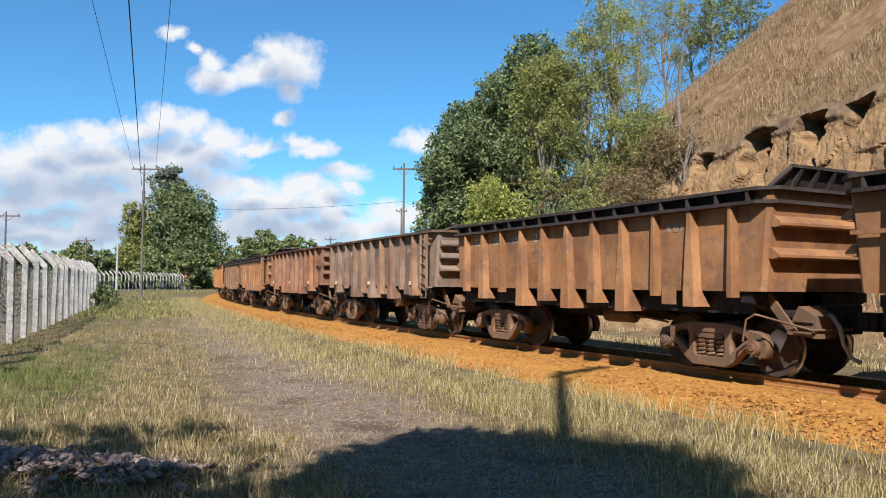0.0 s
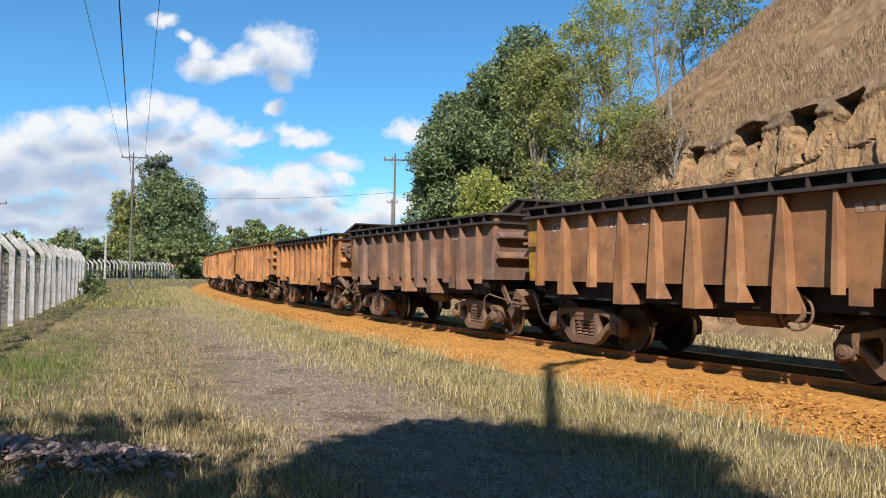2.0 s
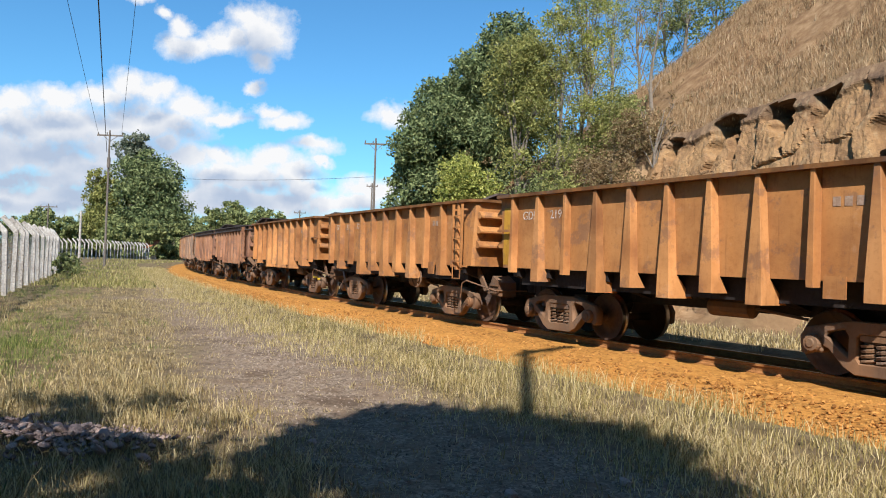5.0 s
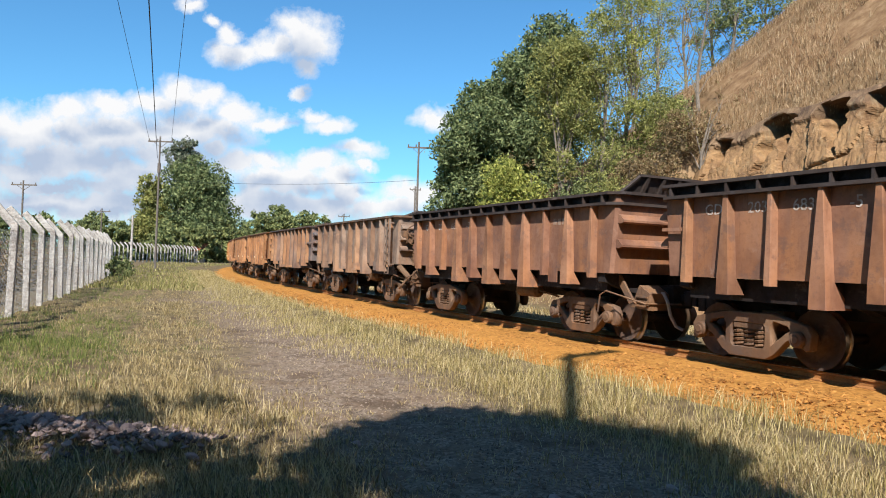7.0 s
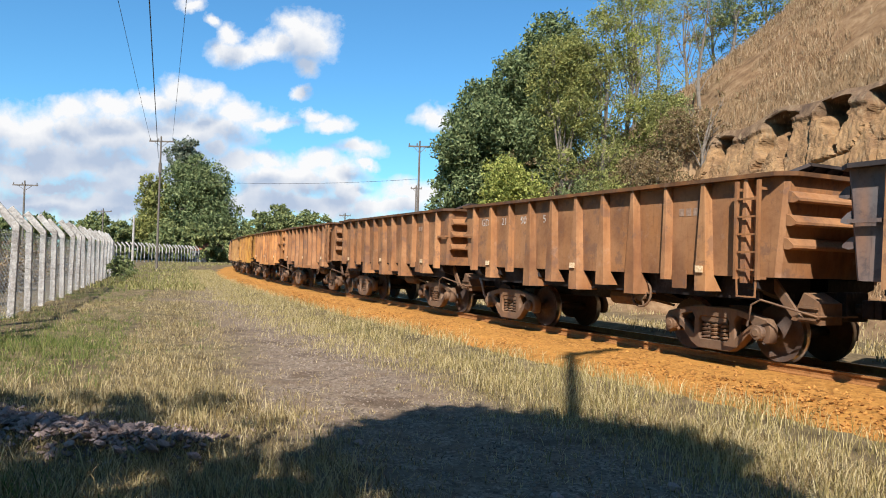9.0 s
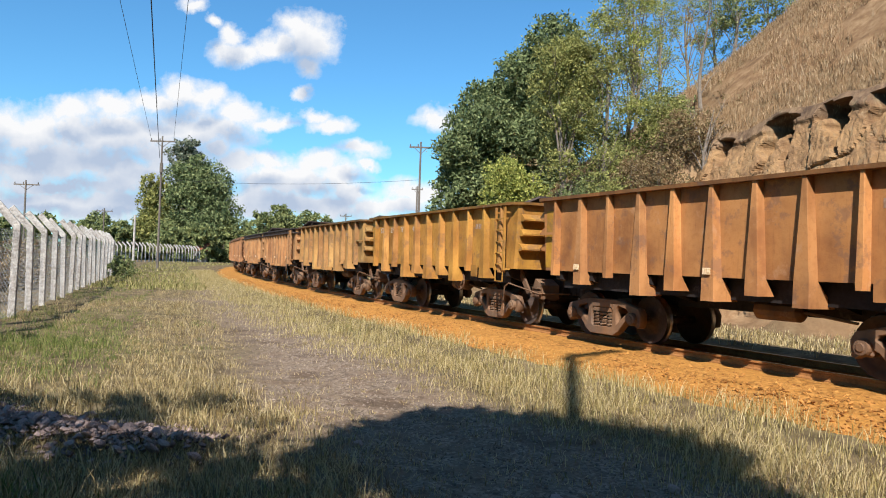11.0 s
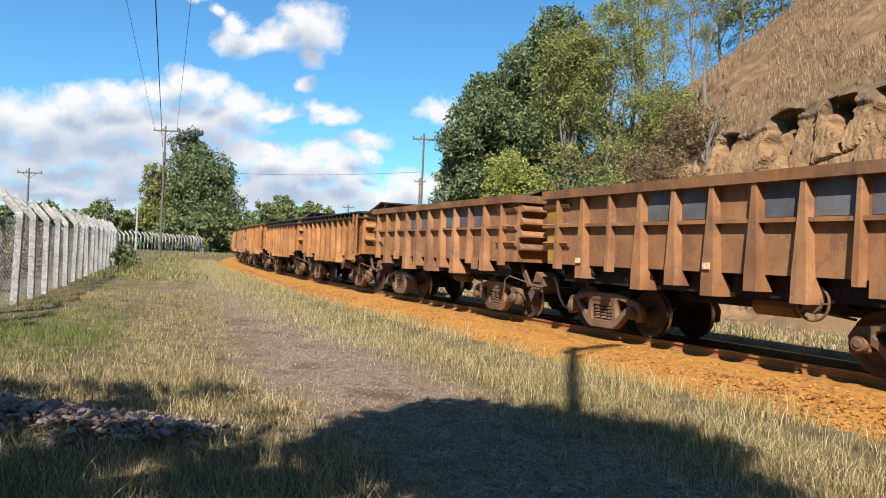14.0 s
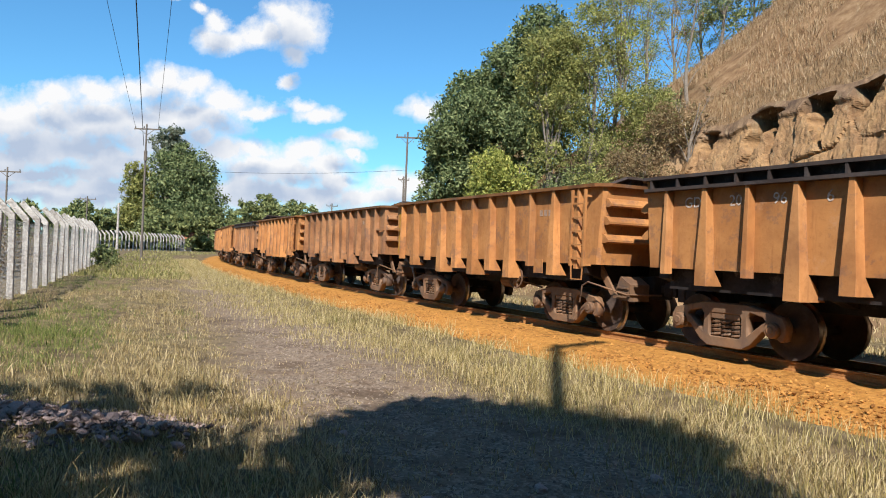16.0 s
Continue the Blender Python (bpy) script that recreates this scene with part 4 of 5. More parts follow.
        tree("back_tree", "unseen tree added behind the viewer to cut skylight", px, py, 10.5, around(10, 2.4, 1.5, 9.0, 2.3, 300 + i, 0.9, 0.3), 3600, 0.4, LEAF_MID, 300 + i, 0.25, group="trees behind the road", base=0.0)


build_trees()


# ---- fence of concrete posts ----
def build_fence():
    fence = tagged(new("fence"), "whitewashed concrete post fence with wire mesh", "fence", kind="structure")
    bm = bmesh.new()
    block(bm, -0.08, 0.08, -0.105, 0.105, -0.3, 2.35)
    beam(bm, (0, 0, 2.30), (-0.5, 0, 2.88), 0.19, 0.13, (0, 1, 0))
    bmesh.ops.bevel(bm, geom=bm.edges[:], offset=0.012, segments=1, affect="EDGES")
    post = from_bm("post", bm, CONCRETE)
    near = [(-8.4, 12.1), (-23.1, 52.0)]
    rng = random.Random(3)
    pts = []
    for i in range(19):
        k = i / 18
        pts.append((near[0][0] + (near[1][0] - near[0][0]) * k, near[0][1] + (near[1][1] - near[0][1]) * k))
    for i in range(26):
        k = i / 25
        pts.append((-45.5 + 2.0 * k, 102 + 30 * k))
    ang = math.degrees(math.atan2(near[1][1] - near[0][1], near[1][0] - near[0][0])) - 90
    for i, (x, y) in enumerate(pts):
        part("post", post, fence, pose(x, y, ground_at(x, y), rng.uniform(-1.5, 1.5), rng.uniform(-1.5, 1.5), ang if i != 18 else ang - 40))
    for run in (pts[:19], pts[19:]):
        bm = bmesh.new()
        for (x0, y0), (x1, y1) in zip(run, run[1:]):
            z0, z1 = ground_at(x0, y0), ground_at(x1, y1)
            far = y0 > 60
            d = Vector((x1 - x0, y1 - y0, 0))
            for z in (0.08, 1.2, 2.2):
                beam(bm, (x0, y0, z0 + z), (x1, y1, z1 + z), 0.008 if not far else 0.012, 0.008 if not far else 0.012)
            for q in (0.25, 0.6, 0.95):
                ox, oy = -math.cos(radians(ang)) * 0.4 * q, -math.sin(radians(ang)) * 0.4 * q
                beam(bm, (x0 + ox, y0 + oy, z0 + 2.32 + 0.46 * q), (x1 + ox, y1 + oy, z1 + 2.32 + 0.46 * q), 0.006, 0.006)
            if not far:
                n = max(6, int(d.length / 0.16))
                h = 2.1
                for j in range(-int(h / 0.16), n):
                    for sgn in (0, 1):
                        a0, a1 = j / n, j / n + h / d.length
                        za, zb = 0.08, 0.08 + h
                        if a0 < 0:
                            za += (-a0) / (a1 - a0) * h
                            a0 = 0
                        if a1 > 1:
                            zb -= (a1 - 1) / (h / d.length) * h
                            a1 = 1
                        if a1 - a0 < 0.02:
                            continue
                        if sgn:
                            za, zb = h + 0.16 - za, h + 0.16 - zb
                        beam(bm, (x0 + d.x * a0, y0 + d.y * a0, z0 + za), (x0 + d.x * a1, y0 + d.y * a1, z0 + zb), 0.0045, 0.0045)
        part("wire_mesh", from_bm("wire_mesh", bm, WIRE), fence)


build_fence()


# ---- poles and wires ----
def utility_pole(label, x, y, height, arm=1.9, arms=1, group="utility poles", yaw=0.0, thin=1.0, mat=None):
    root = tagged(new("utility_pole"), label, "utility pole", group)
    g = ground_at(x, y)
    root.matrix_basis = pose(x, y, g, 0, 0, yaw)
    bm = bmesh.new()
    tube(bm, [(0, 0, -0.3), (0, 0, height * 0.5), (0, 0, height)], [0.15 * thin, 0.13 * thin, 0.10 * thin], 10)
    part("shaft", from_bm("shaft", bm, mat or WOOD), root)
    for k in range(arms):
        z = height - 0.45 - 0.9 * k
        bm = bmesh.new()
        beam(bm, (-arm / 2, 0.12, z), (arm / 2, 0.12, z), 0.10, 0.13)
        beam(bm, (-arm * 0.3, 0.12, z), (0, 0.1, z - 0.55), 0.04, 0.04)
        beam(bm, (arm * 0.3, 0.12, z), (0, 0.1, z - 0.55), 0.04, 0.04)
        cross = part("crossarm", from_bm("crossarm", bm, WOOD), root)
        for px in (-arm * 0.46, -arm * 0.12, arm * 0.46):
            bm = bmesh.new()
            tube(bm, [(px, 0.12, z + 0.06), (px, 0.12, z + 0.14), (px, 0.12, z + 0.2), (px, 0.12, z + 0.26)], [0.03, 0.06, 0.045, 0.05], 8)
            part("insulator", from_bm("insulator", bm, WOOD), cross)
    return root, g + height


P1 = (-26.6, 69.0)
P1_TOP = 12.4
utility_pole("tall weathered utility pole with a crossarm by the tree", P1[0], P1[1], P1_TOP, 2.3, thin=0.72)
bm = bmesh.new()
tube(bm, [(0.05, -0.12, 9.0), (0.05, -0.12, 9.9)], 0.15, 10)
box = new("pole_transformer", from_bm("pole_transformer", bm, WOOD))
box.matrix_basis = pose(P1[0], P1[1], ground_at(*P1))
tagged(box, "small grey transformer strapped to the pole", "transformer")
utility_pole("weathered utility pole with a crossarm behind the train", -2.3, 62.0, 10.3, 1.9, thin=0.75)
near_pole, _ = utility_pole("weathered utility pole behind the camera", -0.33, -2.7, 15.2, 1.5, 0, "utility poles", 0, 0.95)
bm = bmesh.new()
beam(bm, (-0.2, -0.14, 14.9), (1.0, 0.72, 14.9), 0.14, 0.16)
beam(bm, (0.7, 0.5, 14.8), (0.05, 0.03, 14.2), 0.05, 0.05)
part("crossarm", from_bm("crossarm", bm, WOOD), near_pole)
utility_pole("weathered utility pole down the road", 13.7, -40.1, 13.8, 4.7)
utility_pole("distant utility pole beyond the fence", -43.1, 76.0, 8.6, 2.6, thin=0.8)
utility_pole("distant utility pole beyond the fence", -50.6, 110.0, 7.8, 2.4, thin=0.8)
utility_pole("distant utility pole among the far trees", -17.5, 130.0, 8.6, 2.0)
utility_pole("distant utility pole among the far trees", -4.0, 100.0, 9.6, 1.5)
utility_pole("thin pale post by the fence", -27.6, 66.0, 4.9, 0.3, 0, "fence posts", 0, 0.8, CONCRETE)


def wire(a, b, sag, r, label):
    a, b = Vector(a), Vector(b)
    pts = [a.lerp(b, k) - Vector((0, 0, sag * 4 * k * (1 - k))) for k in np.linspace(0, 1, 15)]
    bm = bmesh.new()
    tube(bm, pts, r, 6)
    tagged(new("overhead_wire", from_bm("overhead_wire", bm, CABLE)), label, "wire", "overhead wires")


g1 = ground_at(*P1)
wire((P1[0] - 1.05, P1[1], g1 + P1_TOP - 0.2), (11.4, -40.0, 13.5), 0.3, 0.012, "thin black overhead wire")
wire((P1[0] + 1.05, P1[1], g1 + P1_TOP - 0.2), (15.9, -40.0, 13.5), 0.3, 0.012, "thin black overhead wire")
wire((P1[0] - 0.2, P1[1], g1 + P1_TOP - 2.0), (14.2, -40.0, 11.4), 0.3, 0.022, "thick black overhead cable")
wire((P1[0], P1[1], g1 + 8.4), (-2.3, 62.0, 8.6), 0.4, 0.014, "thin black wire between two poles")


# ---- small house beyond the bend ----
def build_house():
    house = tagged(new("house"), "small pale plastered house with a red tiled roof", "house")
    house.matrix_basis = pose(-46.8, 139.0, 0.1, 0, 0, 10)
    bm = bmesh.new()
    block(bm, -2.4, 2.4, -1.6, 1.6, -0.3, 2.4)
    part("wall", from_bm("wall", bm, PLASTER), house)
    bm = bmesh.new()
    for sg in (-1, 1):
        hexa(bm, [(-2.8, sg * 2.0, 2.3), (2.8, sg * 2.0, 2.3), (2.8, 0, 3.7), (-2.8, 0, 3.7), (-2.8, sg * 2.0, 2.42), (2.8, sg * 2.0, 2.42), (2.8, 0, 3.84), (-2.8, 0, 3.84)])
    part("roof", from_bm("roof", bm, ROOF), house)
    for wx in (-1.3, 1.2):
        bm = bmesh.new()
        block(bm, wx - 0.4, wx + 0.4, -1.63, -1.58, 0.9, 1.9)
        part("window", from_bm("window", bm, HOLE), house)
    bm = bmesh.new()
    block(bm, -0.35, 0.35, -1.63, -1.58, -0.2, 1.9)
    part("door", from_bm("door", bm, WOOD), house)


build_house()


# ---- clouds: a backdrop of sky, far behind the hills ----
PUFFS = [(-0.195, 0.296, 0.035, 0.034), (-0.193, 0.254, 0.015, 0.014), (-0.215, 0.315, 0.019, 0.014), (-0.252, 0.283, 0.027, 0.015), (-0.282, 0.276, 0.035, 0.014), (-0.294, 0.301, 0.014, 0.015), (-0.318, 0.317, 0.014, 0.008), (-0.346, 0.337, 0.017, 0.008), (-0.36, 0.222, 0.027, 0.019), (-0.394, 0.204, 0.039, 0.015), (-0.455, 0.197, 0.046, 0.015), (-0.508, 0.185, 0.039, 0.015), (-0.329, 0.211, 0.023, 0.015), (-0.286, 0.191, 0.043, 0.017), (-0.239, 0.183, 0.033, 0.009), (-0.56, 0.154, 0.066, 0.03), (-0.453, 0.157, 0.124, 0.032), (-0.339, 0.167, 0.074, 0.027), (-0.512, 0.121, 0.116, 0.026), (-0.376, 0.131, 0.077, 0.018), (-0.573, 0.104, 0.054, 0.021), (-0.541, 0.086, 0.085, 0.014), (-0.45, 0.085, 0.07, 0.013), (-0.571, 0.06, 0.07, 0.01), (-0.464, 0.061, 0.058, 0.008), (-0.315, 0.14, 0.019, 0.011), (-0.284, 0.125, 0.039, 0.017), (-0.246, 0.13, 0.035, 0.014), (-0.177, 0.127, 0.039, 0.015), (-0.222, 0.102, 0.085, 0.029), (-0.146, 0.114, 0.035, 0.018), (-0.129, 0.09, 0.027, 0.023), (-0.103, 0.073, 0.033, 0.018), (-0.065, 0.077, 0.046, 0.014), (-0.043, 0.096, 0.039, 0.018), (-0.175, 0.073, 0.085, 0.018), (-0.156, 0.182, 0.029, 0.011), (-0.181, 0.194, 0.017, 0.008), (-0.121, 0.147, 0.029, 0.01), (-0.109, 0.13, 0.014, 0.005), (-0.021, 0.193, 0.028, 0.014), (-0.203, 0.218, 0.01, 0.007), (-0.228, 0.286, 0.022, 0.015), (-0.49, 0.06, 0.2, 0.022), (-0.25, 0.07, 0.14, 0.02), (-0.40, 0.10, 0.10, 0.03), (0.145, 0.154, 0.011, 0.02), (0.038, 0.067, 0.054, 0.023), (-0.606, 0.16, 0.046, 0.03), (-0.666, 0.135, 0.093, 0.046), (-0.67, 0.066, 0.093, 0.023)]
SKY_Y = 2600.0


def cloud_build(nt, b):
    nt.nodes.remove(b)
    pos = nt.nodes.new("ShaderNodeTexCoord").outputs["Object"]
    mp = nt.nodes.new("ShaderNodeMapping")
    mp.inputs["Scale"].default_value = (1 / SKY_Y, 1, 1 / SKY_Y)
    nt.links.new(pos, mp.inputs["Vector"])
    warp = node(nt, "ShaderNodeTexNoise", Scale=14.0, Detail=9.0, Roughness=0.62)
    nt.links.new(mp.outputs[0], warp.inputs["Vector"])
    off = nt.nodes.new("ShaderNodeVectorMath")
    off.operation = "MULTIPLY_ADD"
    off.inputs[1].default_value = (0.06, 0, 0.05)
    off.inputs[2].default_value = (-0.03, 0, -0.025)
    nt.links.new(warp.outputs["Color"], off.inputs[0])
    add = nt.nodes.new("ShaderNodeVectorMath")
    nt.links.new(mp.outputs[0], add.inputs[0])
    nt.links.new(off.outputs[0], add.inputs[1])
    warped = add.outputs[0]

    def field_at(vec, shift):
        best = None
        for cx, cz, rx, rz in PUFFS:
            m = nt.nodes.new("ShaderNodeMapping")
            m.inputs["Location"].default_value = (-cx / rx, 0, -(cz - shift) / rz)
            m.inputs["Scale"].default_value = (1 / rx, 0, 1 / rz)
            nt.links.new(vec, m.inputs["Vector"])
            ln = nt.nodes.new("ShaderNodeVectorMath")
            ln.operation = "LENGTH"
            nt.links.new(m.outputs[0], ln.inputs[0])
            if best is None:
                best = ln.outputs["Value"]
            else:
                mn = nt.nodes.new("ShaderNodeMath")
                mn.operation = "SMOOTH_MIN"
                mn.inputs[2].default_value = 0.25
                nt.links.new(best, mn.inputs[0])
                nt.links.new(ln.outputs["Value"], mn.inputs[1])
                best = mn.outputs[0]
        return best

    d = field_at(warped, 0.0)
    fine = noise_of(nt, mp.outputs[0], 30, 12, 0.68)
    edge = nt.nodes.new("ShaderNodeMath")
    edge.operation = "MULTIPLY_ADD"
    edge.inputs[1].default_value = 1.9
    nt.links.new(fine, edge.inputs[0])
    nt.links.new(d, edge.inputs[2])
    alpha = grey(nt, edge.outputs[0], 2.45, 1.5)
    # cloud shading is painted: the field sampled higher up greys the undersides
    above = field_at(warped, 0.034)
    dens = nt.nodes.new("ShaderNodeMath")
    dens.operation = "MULTIPLY_ADD"
    dens.inputs[1].default_value = 0.9
    nt.links.new(noise_of(nt, mp.outputs[0], 22, 7, 0.6), dens.inputs[0])
    nt.links.new(above, dens.inputs[2])
    c = mix(nt, grey(nt, dens.outputs[0], 1.75, 0.7), (1.0, 0.99, 0.98), (0.50, 0.59, 0.74))
    # the cloud sheet glows by itself and takes no sunlight
    em = node(nt, "ShaderNodeEmission", Strength=0.56)
    nt.links.new(c, em.inputs["Color"])
    tr = nt.nodes.new("ShaderNodeBsdfTransparent")
    ms = nt.nodes.new("ShaderNodeMixShader")
    nt.links.new(alpha, ms.inputs[0])
    nt.links.new(tr.outputs[0], ms.inputs[1])
    nt.links.new(em.outputs[0], ms.inputs[2])
    nt.links.new(ms.outputs[0], nt.nodes["Material Output"].inputs["Surface"])


CLOUD = material("cumulus_cloud", cloud_build)
backdrop = new("backdrop", mesh_of("backdrop", [(-2600, 0, -60), (2400, 0, -60), (2400, 0, 1500), (-2600, 0, 1500)], [(0, 1, 2, 3)], CLOUD))
backdrop.matrix_basis = pose(0, SKY_Y, EYE_Z)
tagged(backdrop, "white cumulus clouds over a blue sky", "sky", kind="structure")


# ---- the ore train ----
PITCH, STEP = 10.0, 0.6006          # metres from wagon to wagon, seconds for each to pass
FIRST_S = 2.02                  # where the leading end of wagon 0 starts along the track
TOP, LOW = 2.716, 1.26           # rim and bottom of the sides above the rail
PANEL, OUT = 1.345, 1.5          # side sheet and outer edge, from the middle


def end_x(half, z):
    return half - 0.14 * (TOP - z) / (TOP - LOW)


def body_mesh(half):
    bm = bmesh.new()
    zt, zb, t = TOP - 0.04, LOW, 0.03

    def ring(z, inset):
        x, y = end_x(half, z) - inset, PANEL - inset
        c = 0.06
        return [bm.verts.new(p) for p in ((-x + c, -y, z), (x - c, -y, z), (x, -y + c, z), (x, y - c, z), (x - c, y, z), (-x + c, y, z), (-x, y - c, z), (-x, -y + c, z))]
    o0, o1, i1, i0 = ring(zb, 0), ring(zt, 0), ring(zt, t), ring(zb + 0.05, t)
    for a, b in ((o0, o1), (o1, i1), (i1, i0)):
        for k in range(8):
            bm.faces.new((a[k], a[(k + 1) % 8], b[(k + 1) % 8], b[k]))
    bm.faces.new(o0)
    bm.faces.new(list(reversed(i0)))
    return from_bm("body", bm, RUST)


STAKES = {"long": (0.90, 0.17, 0.05), "mid": (1.02, 0.15, 0.055), "short": (1.17, 0.062, 0.045)}


def stake_mesh(kind, tall):
    """A tapered box stake; below the side its back runs on in a wedge under the body."""
    bm = bmesh.new()
    z0, w0, w1 = STAKES[kind]
    y, lean = -PANEL + 0.002, {"long": 0.32, "mid": 0.15, "short": 0.0}[kind]
    k = (tall - LOW) / (tall - z0)
    wm = w1 + (w0 - w1) * k
    rings = []
    for z, w, d, back in ((tall, w1, 0.13, 0.0), (LOW - 0.004, wm, 0.148, 0.0), (z0, w0, 0.15, lean)):
        rings.append([bm.verts.new(c) for c in ((-w, y + back, z), (w, y + back, z), (w * 0.78, y - d, z), (-w * 0.78, y - d, z))])
    for r0, r1 in zip(rings, rings[1:]):
        for i in range(4):
            bm.faces.new((r0[i], r0[(i + 1) % 4], r1[(i + 1) % 4], r1[i]))
    bm.faces.new(rings[0])
    bm.faces.new(list(reversed(rings[-1])))
    bmesh.ops.bevel(bm, geom=[e for e in bm.edges if abs(e.verts[0].co.z - e.verts[1].co.z) > 0.05 and min(e.verts[0].co.y, e.verts[1].co.y) < y - 0.1], offset=0.012, segments=1, affect="EDGES")
    return from_bm("stake", bm, RUST)


def rim_mesh(half, z0, z1, width=0.12, mat=None):
    """A flat bar round the top of the body, with cut corners."""
    bm = bmesh.new()
    rings = []
    for z, out in ((z0, OUT), (z1, OUT), (z1, OUT - width), (z0, OUT - width)):
        x, y, c = half + out - OUT + 0.10, out, 0.22 if out == OUT else 0.15
        rings.append([bm.verts.new(p) for p in ((-x + c, -y, z), (x - c, -y, z), (x, -y + c, z), (x, y - c, z), (x - c, y, z), (-x + c, y, z), (-x, y - c, z), (-x, -y + c, z))])
    for a, b in zip(rings, rings[1:] + rings[:1]):
        for k in range(8):
            bm.faces.new((a[k], a[(k + 1) % 8], b[(k + 1) % 8], b[k]))
    return from_bm("top_rim", bm, mat or RUST)


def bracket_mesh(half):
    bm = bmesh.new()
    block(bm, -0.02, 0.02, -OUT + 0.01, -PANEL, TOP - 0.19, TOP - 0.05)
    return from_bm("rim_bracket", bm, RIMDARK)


def end_rib_mesh(wide=1.30):
    bm = bmesh.new()
    pr = [(0, -0.06), (0.07, -0.07), (0.155, -0.045), (0.155, -0.01), (0.06, 0.075), (0, 0.10)]
    rows = []
    for y in (-wide, wide):
        rows.append([bm.verts.new((px, y, pz)) for px, pz in pr])
    n = len(pr)
    for k in range(n):
        bm.faces.new((rows[0][k], rows[0][(k + 1) % n], rows[1][(k + 1) % n], rows[1][k]))
    bm.faces.new(rows[0])
    bm.faces.new(list(reversed(rows[1])))
    return from_bm("end_rib", bm, RUST)


def hood_mesh(rise, ribs, mat):
    """The raised trapezoid shield on top of an end wall, leaning outwards."""
    bm = bmesh.new()
    lean = 0.16

    def pt(y, z, back):
        return (lean * z / max(rise, 0.01) - back, y, z)
    a, b = 1.12, 0.74
    hexa(bm, [pt(-a, 0, 0), pt(a, 0, 0), pt(b, rise, 0), pt(-b, rise, 0), pt(-a, 0, 0.03), pt(a, 0, 0.03), pt(b, rise, 0.03), pt(-b, rise, 0.03)])
    beam(bm, (lean + 0.02, -b - 0.03, rise), (lean + 0.02, b + 0.03, rise), 0.07, 0.045)
    for sg in (-1, 1):
        beam(bm, (0.02, sg * a, 0), (lean + 0.02, sg * b, rise), 0.06, 0.04, (0, 1, 0))
    for k in range(ribs):
        y = -b + 2 * b * (k + 0.5) / ribs
        beam(bm, (0.03, y * 1.1, 0), (lean + 0.03, y, rise), 0.05, 0.07, (0, 1, 0))
    return from_bm("end_shield", bm, mat)


def ladder_mesh():
    bm = bmesh.new()
    y = -OUT - 0.03
    for x in (-0.19, 0.19):
        beam(bm, (x, y, 1.22), (x, y, TOP - 0.1), 0.045, 0.05, (0, 1, 0))
        beam(bm, (x, y + 0.02, 1.25), (x, y + 0.16, 1.25), 0.04, 0.04)
        beam(bm, (x, y + 0.02, 2.5), (x, y + 0.16, 2.5), 0.04, 0.04)
    for k in range(5):
        beam(bm, (-0.19, y, 1.36 + 0.25 * k), (0.19, y, 1.36 + 0.25 * k), 0.03, 0.025)
    for x in (-0.17, 0.17):
        beam(bm, (x, y, 1.24), (x * 0.9, y, 0.98), 0.02, 0.02, (0, 1, 0))
    beam(bm, (-0.16, y, 0.98), (0.16, y, 0.98), 0.03, 0.02)
    return from_bm("ladder", bm, RUST)


def grab_mesh():
    bm = bmesh.new()
    beam(bm, (-0.22, -PANEL - 0.08, 0), (0.22, -PANEL - 0.08, 0), 0.045, 0.05)
    for x in (-0.2, 0.2):
        beam(bm, (x, -PANEL - 0.08, 0), (x, -PANEL + 0.01, 0), 0.04, 0.04)
    return from_bm("grab_rail", bm, RUST)


def sill_mesh():
    bm = bmesh.new()
    block(bm, -4.62, 4.62, -0.22, 0.22, 0.72, 1.06)
    for x in (-4.0, -3.05, -1.5, 0.0, 1.5, 3.05, 4.0):
        hexa(bm, [(x - 0.1, -1.3, 1.10), (x + 0.1, -1.3, 1.10), (x + 0.1, -0.2, 0.80), (x - 0.1, -0.2, 0.80), (x - 0.1, -1.3, 1.24), (x + 0.1, -1.3, 1.24), (x + 0.1, -0.2, 1.24), (x - 0.1, -0.2, 1.24)])
        hexa(bm, [(x - 0.1, 0.2, 0.80), (x + 0.1, 0.2, 0.80), (x + 0.1, 1.3, 1.10), (x - 0.1, 1.3, 1.10), (x - 0.1, 0.2, 1.24), (x + 0.1, 0.2, 1.24), (x + 0.1, 1.3, 1.24), (x - 0.1, 1.3, 1.24)])
    # side channels made deeper to keep the wheels in shade
    for y in (-1.1, 1.1):
        block(bm, -4.0, 4.0, y - 0.06, y + 0.02, 0.93, 1.255)
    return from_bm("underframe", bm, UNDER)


def coupler_mesh():
    bm = bmesh.new()
    block(bm, 4.55, 4.72, -0.24, 0.24, 0.66, 1.08)
    block(bm, 4.70, 4.90, -0.07, 0.07, 0.78, 0.92)
    hexa(bm, [(4.86, -0.13, 0.72), (5.02, -0.10, 0.72), (5.02, 0.08, 0.72), (4.86, 0.14, 0.72), (4.86, -0.13, 0.98), (5.02, -0.10, 0.98), (5.02, 0.08, 0.98), (4.86, 0.14, 0.98)])
    bmesh.ops.bevel(bm, geom=bm.edges[:], offset=0.015, segments=1, affect="EDGES")
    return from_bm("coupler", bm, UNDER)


def step_bracket_mesh():
    """The bracket with the uncoupling lever below a body end."""
    bm = bmesh.new()
    hexa(bm, [(3.95, -0.98, 1.24), (4.12, -0.98, 1.24), (4.55, -0.98, 0.72), (4.40, -0.98, 0.72), (3.95, -0.93, 1.24), (4.12, -0.93, 1.24), (4.55, -0.93, 0.72), (4.40, -0.93, 0.72)])
